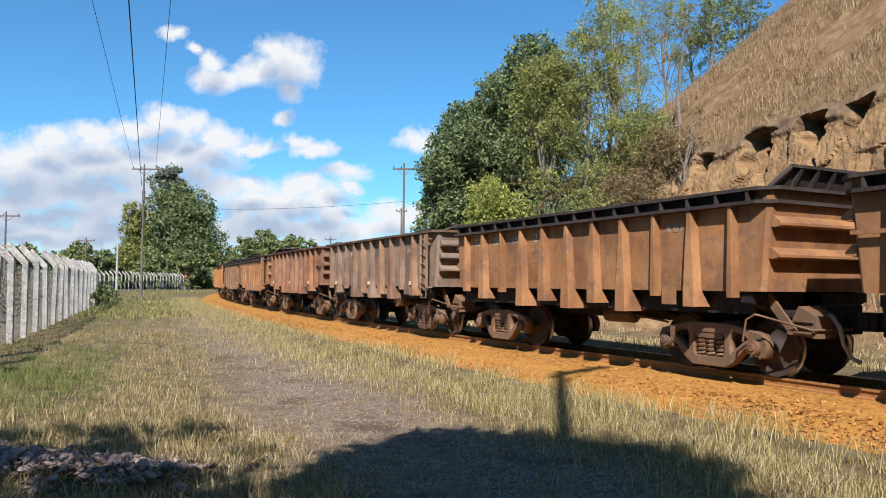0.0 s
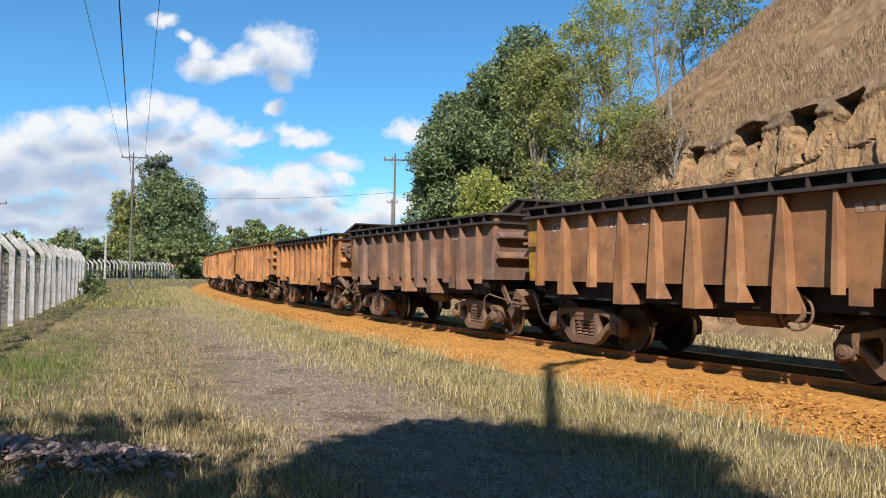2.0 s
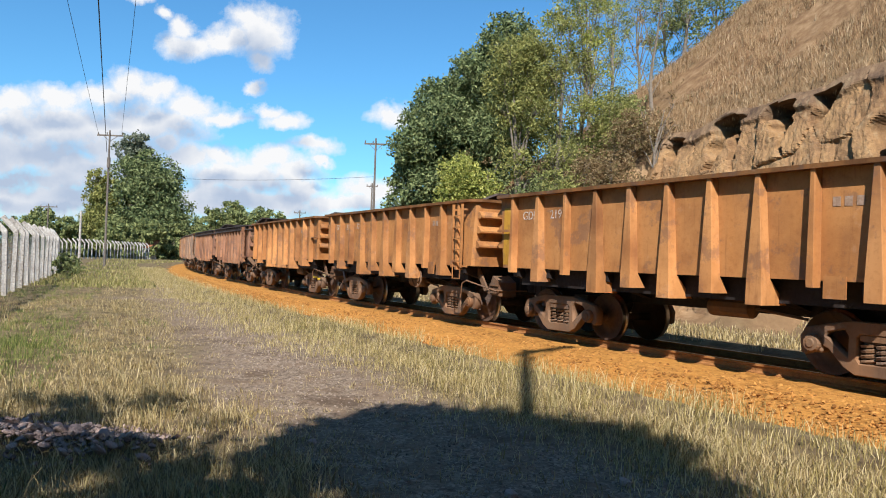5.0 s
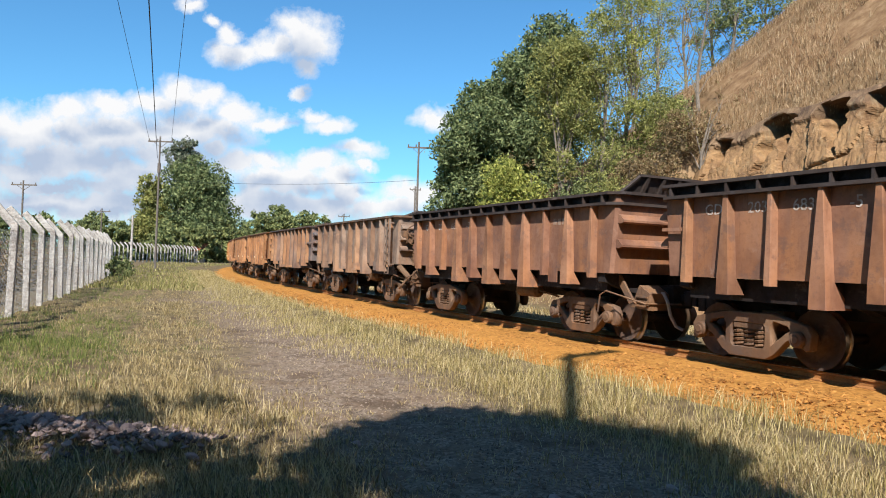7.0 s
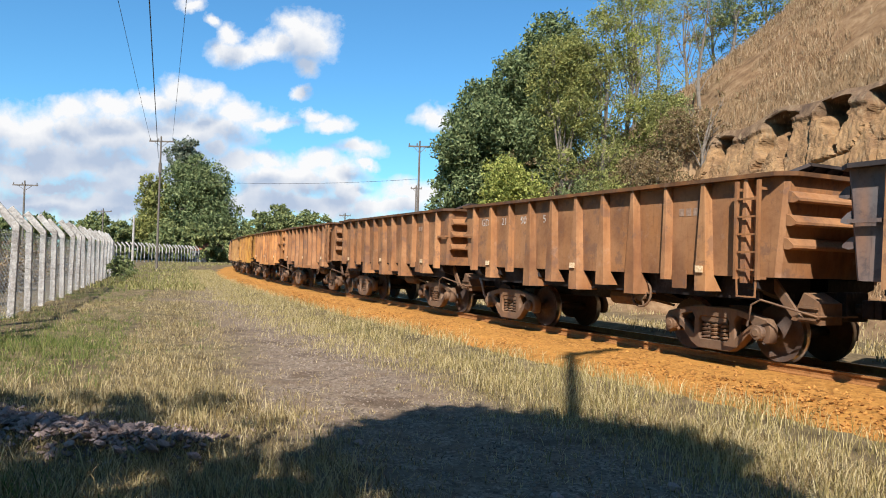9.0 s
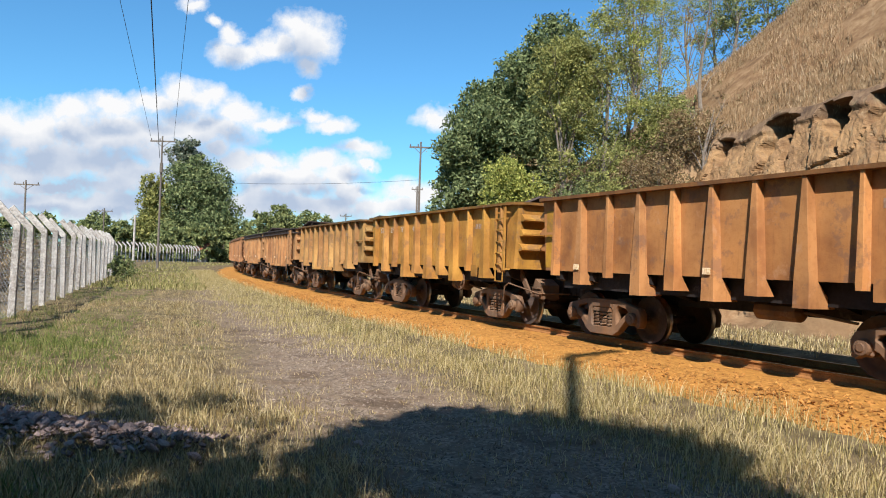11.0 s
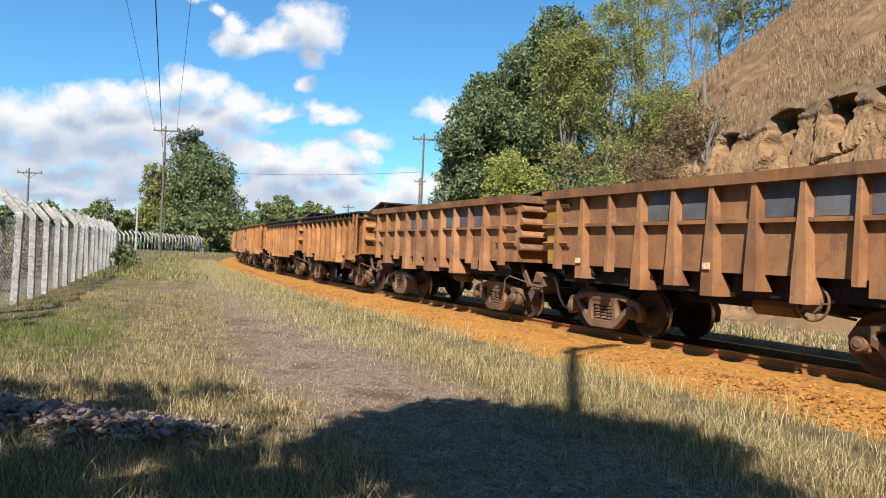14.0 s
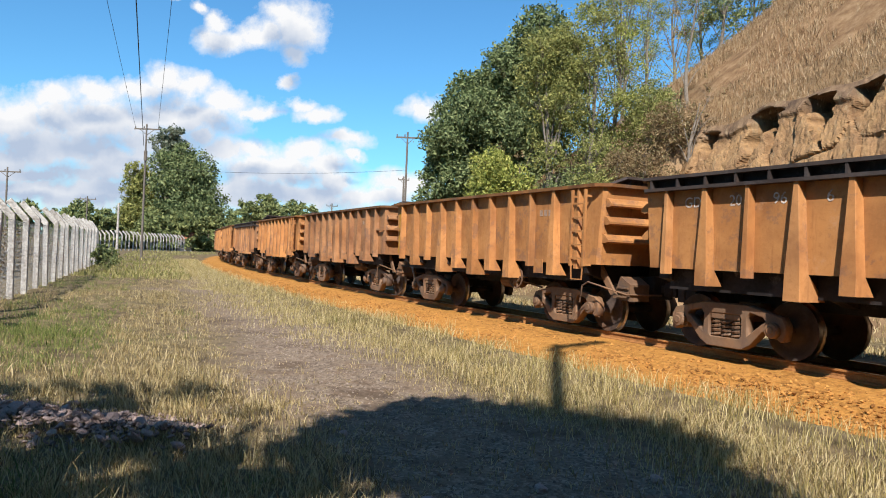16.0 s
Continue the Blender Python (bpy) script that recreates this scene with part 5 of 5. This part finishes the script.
    hexa(bm, [(4.25, -0.80, 0.66), (4.72, -0.80, 0.62), (4.72, -0.80, 0.92), (4.45, -0.80, 1.06), (4.25, -0.35, 0.66), (4.72, -0.35, 0.62), (4.72, -0.35, 0.92), (4.45, -0.35, 1.06)])
    for z in (0.70, 0.78, 0.86):
        beam(bm, (4.40, -0.83, z), (4.70, -0.83, z - 0.01), 0.03, 0.03)
    tube(bm, [(3.92, -1.3, 0.55), (4.0, -1.32, 0.86), (4.14, -1.3, 0.94), (4.74, -0.9, 0.74), (4.78, -0.1, 0.74)], 0.016, 6)
    return from_bm("end_bracket", bm, BOGIE)


def hose_mesh():
    bm = bmesh.new()
    tube(bm, [(4.6, -0.45, 0.92), (4.75, -0.5, 0.93), (4.86, -0.5, 0.78), (4.88, -0.45, 0.55), (4.93, -0.36, 0.36), (5.02, -0.28, 0.30)], 0.03, 8)
    return from_bm("brake_hose", bm, HOSE)


def brake_wheel_mesh():
    bm = bmesh.new()
    y = -1.22
    ring = [(0.24 * math.cos(k * math.tau / 20), y, 0.24 * math.sin(k * math.tau / 20)) for k in range(21)]
    tube(bm, ring, 0.02, 6)
    lathe(bm, [(0.001, -0.03), (0.14, -0.03), (0.15, 0.0), (0.10, 0.05), (0.001, 0.06)], 16, y)
    for k in range(5):
        a = k * math.tau / 5
        beam(bm, (0.1 * math.cos(a), y, 0.1 * math.sin(a)), (0.24 * math.cos(a), y, 0.24 * math.sin(a)), 0.025, 0.03, (0, 1, 0))
    beam(bm, (0, y + 0.05, 0.05), (0, y + 0.2, 0.35), 0.06, 0.06)
    return from_bm("handbrake_wheel", bm, BOGIE)


def reservoir_mesh():
    bm = bmesh.new()
    tube(bm, [(0.2, -0.62, 0.80), (0.24, -0.62, 0.80), (0.95, -0.62, 0.80), (1.0, -0.62, 0.80)], [0.07, 0.15, 0.15, 0.07], 12)
    tube(bm, [(1.0, -0.62, 0.8), (1.9, -0.75, 0.72)], 0.022, 6)
    tube(bm, [(-2.0, -0.8, 0.98), (2.0, -0.8, 0.98)], 0.025, 6)
    return from_bm("air_reservoir", bm, BOGIE)


def brake_gear_mesh():
    """The handbrake of some wagons: a big spoked wheel before the end wall, its gear case, chain and lever."""
    bm = bmesh.new()
    x, y, z = 0.46, -0.98, 2.13
    ring = [(x, y + 0.29 * math.cos(k * math.tau / 22), z + 0.29 * math.sin(k * math.tau / 22)) for k in range(23)]
    tube(bm, ring, 0.017, 6)
    hub = [(x - 0.02, y + 0.1 * math.cos(k * math.tau / 12), z + 0.1 * math.sin(k * math.tau / 12)) for k in range(13)]
    tube(bm, hub, 0.02, 6)
    for k in range(5):
        a = 0.4 + k * math.tau / 5
        beam(bm, (x, y, z), (x, y + 0.29 * math.cos(a), z + 0.29 * math.sin(a)), 0.03, 0.03, (1, 0, 0))
    block(bm, 0.12, 0.36, y - 0.16, y + 0.14, z - 0.22, z + 0.14)
    block(bm, 0.36, 0.44, y - 0.07, y + 0.07, z - 0.08, z + 0.07)
    block(bm, 0.10, 0.2, y - 0.3, y + 0.3, z - 0.05, z + 0.22)
    for k in range(9):
        zz = z - 0.24 - 0.075 * k
        beam(bm, (0.32, y + 0.02, zz), (0.32, y + 0.02, zz - 0.06), 0.05 if k % 2 else 0.025, 0.025 if k % 2 else 0.05, (0, 1, 0))
    beam(bm, (0.33, y + 0.05, 1.48), (0.42, y + 0.3, 0.86), 0.05, 0.14, (0, 1, 0))
    beam(bm, (0.05, y - 0.33, 1.22), (0.28, y - 0.1, 0.9), 0.05, 0.16, (0, 1, 0))
    tube(bm, [(0.28, y - 0.1, 0.9), (0.2, y - 0.24, 0.66), (-0.02, y - 0.26, 0.55)], 0.035, 7)
    tube(bm, [(0.3, y - 0.1, 0.86), (0.42, y, 1.0), (0.5, y + 0.1, 1.15)], 0.02, 6)
    return from_bm("brake_gear", bm, BOGIE)


def wheelset_mesh():
    bm = bmesh.new()
    for sg in (-1, 1):
        prof = [(0.08, 0.10), (0.10, 0.10), (0.14, 0.05), (0.31, 0.02), (0.345, 0.06), (0.425, 0.065)]
        lathe(bm, [(r, sg * yy) for r, yy in prof], 24, sg * 0.53)
        lathe(bm, [(0.08, sg * -0.08), (0.30, sg * -0.05), (0.345, sg * -0.055), (0.445, sg * -0.06)], 24, sg * 0.53)
    tube(bm, [(0, -0.95, 0), (0, 0.95, 0)], 0.075, 12)
    n_iron = len(bm.faces)
    bm.faces.ensure_lookup_table()
    for sg in (-1, 1):
        lathe(bm, [(0.425, sg * 0.065), (0.428, sg * 0.0), (0.434, sg * -0.022), (0.456, sg * -0.034), (0.456, sg * -0.05), (0.445, sg * -0.06)], 24, sg * 0.53)
    for i, f in enumerate(bm.faces):
        f.material_index = 1 if i >= n_iron else 0
        f.smooth = True
    me = from_bm("wheelset", bm, WHEEL)
    me.materials.append(STEEL)
    return me


def sideframe_mesh():
    """A cast side frame: arched top, tapered tension member, two windows and the spring opening."""
    bm = bmesh.new()
    y0, y1 = -1.0, -0.84
    outer = [(-1.05, 0.52), (-0.98, 0.63), (-0.72, 0.69), (-0.40, 0.76), (0.40, 0.76), (0.72, 0.69), (0.98, 0.63), (1.05, 0.52), (1.03, 0.32), (0.98, 0.30),
             (0.76, 0.44), (0.66, 0.40), (0.46, 0.19), (0.32, 0.11), (-0.32, 0.11), (-0.46, 0.19), (-0.66, 0.40), (-0.76, 0.44), (-0.98, 0.30), (-1.03, 0.32)]
    cu = bpy.data.curves.new("frame_outline", "CURVE")
    cu.dimensions, cu.fill_mode, cu.extrude, cu.bevel_depth = "2D", "BOTH", 0.07, 0.012
    cu.bevel_resolution = 0
    holes = [[(-0.27, 0.24), (-0.31, 0.30), (-0.31, 0.56), (-0.27, 0.62), (0.27, 0.62), (0.31, 0.56), (0.31, 0.30), (0.27, 0.24)]]
    for sg in (-1, 1):
        holes.append([(sg * 0.40, 0.29), (sg * 0.39, 0.58), (sg * 0.45, 0.67), (sg * 0.68, 0.62), (sg * 0.74, 0.55), (sg * 0.66, 0.50)])
    for loop in [outer] + holes:
        sp = cu.splines.new("POLY")
        sp.points.add(len(loop) - 1)
        for p, (x, z) in zip(sp.points, loop):
            p.co = (x, z, 0, 1)
        sp.use_cyclic_u = True
    ob = bpy.data.objects.new("frame_outline", cu)
    scene.collection.objects.link(ob)
    me = bpy.data.meshes.new_from_object(ob.evaluated_get(bpy.context.evaluated_depsgraph_get()))
    bpy.data.objects.remove(ob)
    bm.from_mesh(me)
    bmesh.ops.transform(bm, matrix=pose(0, (y0 + y1) / 2, 0, 90, 0, 0), verts=bm.verts)
    block(bm, -0.26, 0.26, y0 + 0.01, y1 - 0.02, 0.53, 0.60)
    return from_bm("side_frame", bm, BOGIE)


def axle_box_mesh():
    bm = bmesh.new()
    block(bm, -0.12, 0.12, -1.0, -0.80, -0.12, 0.13)
    bmesh.ops.bevel(bm, geom=bm.edges[:], offset=0.03, segments=1, affect="EDGES")
    lathe(bm, [(0.001, -0.10), (0.05, -0.10), (0.065, -0.085), (0.10, -0.08), (0.115, -0.05), (0.115, 0.02)], 16, -1.0)
    return from_bm("axle_box", bm, BOGIE)


def spring_mesh():
    bm = bmesh.new()
    pts = []
    for k in range(33):
        a = k * math.tau / 8
        pts.append((0.085 * math.cos(a), 0.06 * math.sin(a), 0.26 * k / 32))
    tube(bm, pts, 0.024, 4)
    return from_bm("coil_spring", bm, BOGIE)


def bolster_mesh():
    bm = bmesh.new()
    block(bm, -0.24, 0.24, -0.95, 0.95, 0.50, 0.64)
    block(bm, -0.2, 0.2, -0.45, 0.45, 0.62, 0.78)
    return from_bm("bolster", bm, BOGIE)


KIT = {
    **{"stake_" + k + e: stake_mesh(k, TOP - d) for k in ("long", "mid", "short") for e, d in (("", 0.05), ("_low", 0.2))},
    "rib": end_rib_mesh(), "ladder": ladder_mesh(), "grab": grab_mesh(), "sill": sill_mesh(), "coupler": coupler_mesh(), "bracket": step_bracket_mesh(),
    "hose": hose_mesh(), "hand": brake_wheel_mesh(), "tank": reservoir_mesh(), "gear": brake_gear_mesh(), "wheelset": wheelset_mesh(),
    "frame": sideframe_mesh(), "axle_box": axle_box_mesh(), "spring": spring_mesh(), "bolster": bolster_mesh(), "bracket_rim": bracket_mesh(4.4)}
for style, half in (("A", 4.47), ("B", 4.6), ("C", 4.55)):
    KIT["body" + style] = body_mesh(half)
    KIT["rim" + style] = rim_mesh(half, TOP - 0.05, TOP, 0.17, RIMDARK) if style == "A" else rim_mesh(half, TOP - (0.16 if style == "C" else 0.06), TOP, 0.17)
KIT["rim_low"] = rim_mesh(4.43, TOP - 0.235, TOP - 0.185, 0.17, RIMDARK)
KIT["hoodA"], KIT["hoodB"] = hood_mesh(0.36, 4, RIMDARK), hood_mesh(0.17, 5, RIMDARK)
bm = bmesh.new()
block(bm, 0.13, 0.42, -PANEL - 0.06, -PANEL - 0.035, 1.04, LOW + 0.06)
KIT["plate"] = from_bm("bracket_plate", bm, RUST)
bm = bmesh.new()
beam(bm, (-4.1, -PANEL - 0.05, 2.02), (4.1, -PANEL - 0.05, 2.02), 0.1, 0.06)
KIT["mid_rail"] = from_bm("mid_rail", bm, RUST)
bm = bmesh.new()
hexa(bm, [(-0.40, -PANEL - 0.05, -0.05), (0.42, -PANEL - 0.05, -0.05), (0.42, -PANEL, -0.07), (-0.40, -PANEL, -0.07), (-0.40, -PANEL - 0.09, 0.02), (0.42, -PANEL - 0.09, 0.02), (0.42, -PANEL, 0.05), (-0.40, -PANEL, 0.05)])
KIT["corner_rib"] = from_bm("corner_rib", bm, RUST)
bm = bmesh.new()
# dark strip between the rim rails, painting in the shade under the rim
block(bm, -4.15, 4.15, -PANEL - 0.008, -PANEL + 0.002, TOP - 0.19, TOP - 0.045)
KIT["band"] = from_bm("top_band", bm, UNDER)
bm = bmesh.new()
block(bm, -0.29, 0.29, -PANEL - 0.006, -PANEL + 0.002, 2.07, 2.54)
KIT["slate"] = from_bm("upper_panel", bm, SLATE)
bm = bmesh.new()
block(bm, -0.07, 0.07, -OUT - 0.024, -OUT - 0.004, 0, 0.10)
KIT["sticker"] = from_bm("reflector", bm, STICKER)
bm = bmesh.new()
block(bm, -0.36, 0.0, -PANEL - 0.006, -PANEL + 0.004, 1.32, 2.46)
KIT["yellow"] = from_bm("end_panel", bm, YELLOW)
bm = bmesh.new()
for k in range(3):
    block(bm, -0.2 + 0.15 * k, -0.1 + 0.15 * k, -PANEL - 0.006, -PANEL + 0.002, 2.18, 2.30)
KIT["mark"] = from_bm("owner_mark", bm, FAINT)


def lettering(wagon, words, z=2.21, size=0.23):
    """Painted characters on the side sheet, group by group between the stakes."""
    for word, x in words:
        cu = bpy.data.curves.new("lettering", "FONT")
        cu.body, cu.size, cu.extrude, cu.align_x = word, size, 0.002, "CENTER"
        cu.materials.append(LETTER)
        part("lettering", cu, wagon, pose(x, -PANEL - 0.003, z, 90, 0, 0))


def bogie(wagon, x):
    b = part("bogie", KIT["bolster"], wagon, pose(x, 0, 0))
    for sg in (0, 180):
        f = part("side_frame", KIT["frame"], b, pose(0, 0, 0, 0, 0, sg))
        for k in (-0.865, 0.865):
            part("axle_box", KIT["axle_box"], b, pose(k, 0, 0.445, 0, 0, sg))
        for k in (-0.19, 0.0, 0.19):
            part("coil_spring", KIT["spring"], b, pose(k, -0.92 if sg == 0 else 0.92, 0.235))
    return [part("wheelset", KIT["wheelset"], b, pose(k, 0, 0.43)) for k in (-0.865, 0.865)]


SHADE = random.Random(17)


def build_wagon(style, ladder, gear, colour, label, words=(), yellow=False, stickers=False, hose=False):
    half = {"A": 4.47, "B": 4.6, "C": 4.55}[style]
    w = tagged(new("ore_wagon"), label, "freight wagon", "ore train wagons")
    part("body", KIT["body" + style], w)
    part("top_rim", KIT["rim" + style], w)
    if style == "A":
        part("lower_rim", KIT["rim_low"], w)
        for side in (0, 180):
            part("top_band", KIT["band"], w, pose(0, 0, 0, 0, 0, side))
    span = half - 0.62
    for side in (0, 180):
        for i in range(-5, 6):
            size = ("long", "mid", "long", "short", "mid", "short")[abs(i)]
            if i == 4:
                part("bracket_plate", KIT["plate"], w, pose(x, 0, 0, 0, 0, side))
            x = span * i / 5
            part("stake", KIT["stake_" + size + ("_low" if style == "A" else "")], w, pose(x, 0, 0, 0, 0, side))
            if stickers and side == 0 and i in (-4, 0, 4):
                part("reflector", KIT["sticker"], w, pose(x, 0, 1.3))
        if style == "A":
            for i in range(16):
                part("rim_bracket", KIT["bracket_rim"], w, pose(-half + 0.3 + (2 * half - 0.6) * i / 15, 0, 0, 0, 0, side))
        if style == "C":
            part("mid_rail", KIT["mid_rail"], w, pose(0, 0, 0, 0, 0, side))
            for i in (-2, -1, 1, 2, 3):
                part("upper_panel", KIT["slate"], w, pose(span * (i + 0.5) / 5, 0, 0, 0, 0, side), "slate grey painted panel")
            for e in (-1, 1):
                for z in (2.42, 2.02, 1.66):
                    part("corner_rib", KIT["corner_rib"], w, pose(e * (half - 0.5), 0, z, 0, 0, side))
        if style == "B" or ladder:
            part("grab_rail", KIT["grab"], w, pose(-half + 0.32, 0, 2.0, 0, 0, side))
            if not ladder:
                part("grab_rail", KIT["grab"], w, pose(half - 0.32, 0, 2.0, 0, 0, side))
        for z in {"A": (2.22, 1.78), "B": (2.36, 2.04, 1.72), "C": (2.42, 2.14, 1.86, 1.58)}[style]:
            part("end_rib", KIT["rib"], w, pose(end_x(half, z), 0, z) if side == 0 else pose(-end_x(half, z), 0, z, 0, 0, 180))
        if side == 0:
            part("end_shield", KIT["hoodA" if style == "A" else "hoodB"], w, pose(half - 0.3, 0, TOP - 0.02))
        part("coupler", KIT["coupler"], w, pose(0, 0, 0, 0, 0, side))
        if ladder:
            part("ladder", KIT["ladder"], w, pose((1 if side == 0 else -1) * (half - 0.52), 0, 0, 0, 0, side), "steel ladder")
        part("end_bracket", KIT["bracket"], w, pose(0, 0, 0, 0, 0, side))
        if hose or not ladder:
            part("brake_hose", KIT["hose"], w, pose(0, 0, 0, 0, 0, side), "grey brake hose")
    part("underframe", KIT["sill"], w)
    part("air_reservoir", KIT["tank"], w)
    if ladder:
        part("handbrake_wheel", KIT["hand"], w, pose(1.6, 0, 0.92))
    if gear:
        part("brake_gear", KIT["gear"], w, pose(half - 0.12, 0, 0), "bulky rusty brake gear")
    if yellow:
        part("end_panel", KIT["yellow"], w, pose(-half + 0.56, 0, 0), "ochre painted end panel")
    if style != "C":
        part("owner_mark", KIT["mark"], w, pose(span * 0.7, 0, 0))
    lettering(w, words)
    wheels = bogie(w, -3.02) + bogie(w, 3.02)
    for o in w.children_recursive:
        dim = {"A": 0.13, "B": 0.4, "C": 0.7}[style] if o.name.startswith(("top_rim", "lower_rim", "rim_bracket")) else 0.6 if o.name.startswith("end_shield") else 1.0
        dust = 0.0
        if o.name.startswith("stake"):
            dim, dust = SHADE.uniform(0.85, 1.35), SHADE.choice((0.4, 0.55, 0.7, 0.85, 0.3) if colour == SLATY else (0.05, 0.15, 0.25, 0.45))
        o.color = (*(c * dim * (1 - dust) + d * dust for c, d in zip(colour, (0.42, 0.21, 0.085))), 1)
    return w, wheels


ORANGE, BROWN, PURPLE, DARK, OCHRE, GREYED = (0.40, 0.18, 0.058), (0.305, 0.15, 0.066), (0.255, 0.13, 0.078), (0.175, 0.105, 0.072), (0.40, 0.20, 0.035), (0.25, 0.18, 0.13)
TAN = (0.36, 0.192, 0.078)
UMBER = (0.335, 0.195, 0.062)
SLATY = (0.15, 0.128, 0.118)
TONE = {UMBER: "yellow-brown rusted", SLATY: "slate-grey rust-streaked", TAN: "tan-brown rusted", ORANGE: "orange-rusted", BROWN: "brown rusted", PURPLE: "dull purple-brown rusted", DARK: "dark sooty rusted", OCHRE: "ochre yellow rusted", GREYED: "grey-brown streaked"}
# wagon number from the one that passes at the start: style, ladder, brake gear, colour, painted class and number, yellow end, stickers
FLEET = {
    -2: ("B", 0, 0, BROWN, "", 0, 0), -1: ("A", 1, 0, BROWN, "", 0, 0),
    0: ("A", 0, 0, BROWN, "GDE 203 186 2", 0, 0), 1: ("B", 1, 0, GREYED, "GDE 213 991 0", 1, 1), 2: ("B", 0, 0, PURPLE, "GDE 213 991 1", 1, 1),
    3: ("A", 1, 0, BROWN, "GDE 207 727 -2", 1, 0), 4: ("A", 0, 0, DARK, "GDE 207 721 -4", 1, 0), 5: ("A", 1, 1, ORANGE, "GDE 201", 0, 0),
    6: ("B", 0, 0, ORANGE, "", 0, 0), 7: ("B", 1, 0, ORANGE, "", 1, 0), 8: ("B", 0, 0, ORANGE, "GDE 219", 1, 0), 9: ("B", 1, 0, ORANGE, "GDE 212 727", 0, 0),
    10: ("B", 0, 0, ORANGE, "GDE 212 722 9", 1, 0), 11: ("A", 1, 1, PURPLE, "GDE 203 683 -5", 0, 0), 12: ("A", 0, 0, PURPLE, "GDE 203 682 -7", 0, 0),
    13: ("B", 1, 1, GREYED, "GDE 201 276", 0, 0), 14: ("B", 0, 0, SLATY, "GDE 201 17 3", 0, 0), 15: ("B", 1, 0, BROWN, "GDE 21 90 5", 0, 1),
    16: ("B", 0, 0, BROWN, "", 1, 1), 17: ("B", 1, 0, BROWN, "", 0, 1), 18: ("B", 0, 0, ORANGE, "", 1, 1), 19: ("B", 1, 0, OCHRE, "GDE 213 764 4", 1, 0),
    20: ("B", 0, 0, UMBER, "GDE 219 76 2", 1, 0), 21: ("A", 1, 0, TAN, "GDE 204 115 4", 1, 1), 22: ("A", 0, 0, TAN, "GDE 204 114 6", 1, 1),
    23: ("C", 1, 0, BROWN, "", 1, 1), 24: ("C", 0, 0, BROWN, "", 1, 0), 25: ("A", 1, 0, ORANGE, "GDE 20 96 4", 1, 0), 26: ("A", 0, 0, ORANGE, "GDE 20 96 6", 0, 0),
    27: ("B", 1, 0, ORANGE, "", 1, 0), 28: ("B", 0, 0, BROWN, "", 0, 0), 29: ("B", 1, 0, ORANGE, "", 0, 0), 30: ("A", 0, 0, BROWN, "", 0, 0),
    31: ("B", 1, 0, ORANGE, "", 0, 0), 32: ("B", 0, 0, ORANGE, "", 0, 0), 33: ("A", 1, 0, BROWN, "", 0, 0), 34: ("B", 0, 0, ORANGE, "", 0, 0), 35: ("B", 1, 0, BROWN, "", 0, 0), 36: ("B", 0, 0, ORANGE, "", 0, 0)}
train = {}
for k, (style, ladder, gear, colour, painted, yellow, stickers) in FLEET.items():
    groups = painted.split()
    words = [(g, -(3.55 if style != 'A' else 3.34) + (0.786 if style != 'A' else 0.738) * i) for i, g in enumerate(groups)]
    label = TONE[colour] + " open ore wagon" + (" with ladder" if ladder else " with plain sides") + (" and brake gear" if gear else " on rails")
    train[k] = build_wagon(style, ladder, gear, colour, label, words, yellow, stickers)


bm = bmesh.new()
block(bm, -0.08, 0.08, -1.012, -1.003, 0.63, 0.72)
plate = part("plate", from_bm("plate", bm, BLUE), train[20][0], pose(3.32, 0, 0), "small blue plate with pale marks")
bm = bmesh.new()
block(bm, -0.05, -0.005, -1.018, -1.010, 0.645, 0.705)
block(bm, 0.02, 0.05, -1.018, -1.010, 0.645, 0.705)
part("mark", from_bm("mark", bm, CONCRETE), plate)
for px, pw, pz in ((3.35, 0.22, 0.64), (3.72, 0.13, 0.60)):
    bm = bmesh.new()
    block(bm, -pw, pw, -1.012, -1.002, pz - 0.035, pz + 0.035)
    part("paint_dab", from_bm("paint_dab", bm, BRIGHT), train[10][0], pose(px, 0, 0), "bright yellow paint on the bogie")


def wagon_pose(k, t):
    s = FIRST_S + PITCH * (k - t / STEP) + PITCH / 2
    ax, ay, _ = on_track(s - 3.0)
    bx, by, _ = on_track(s + 3.0)
    return pose((ax + bx) / 2, (ay + by) / 2, RAIL_Z, 0, 0, math.degrees(math.atan2(ay - by, ax - bx)))


def motions():
    turn = math.degrees(PITCH / STEP / 0.43)
    for k, (wagon, wheels) in train.items():
        walk(wagon, [(i * 0.25, wagon_pose(k, i * 0.25)) for i in range(65)])
        near = STEP * (k + 0.5)
        t0, t1 = max(0.0, near - 2.2), min(16.0, near + 1.2)
        if t1 <= t0:
            continue
        steps = [i / 30 for i in range(int(t0 * 30), int(t1 * 30) + 1)]
        for w in wheels:
            x, y, z = w.location
            rows = [(t, pose(x, y, z, 0, turn * (t - t0), 0)) for t in steps]
            if steps[0] > 0:
                rows.insert(0, (0.0, rows[0][1]))
            if steps[-1] < 16:
                rows.append((16.0, rows[-1][1]))
            walk(w, rows)


motions()
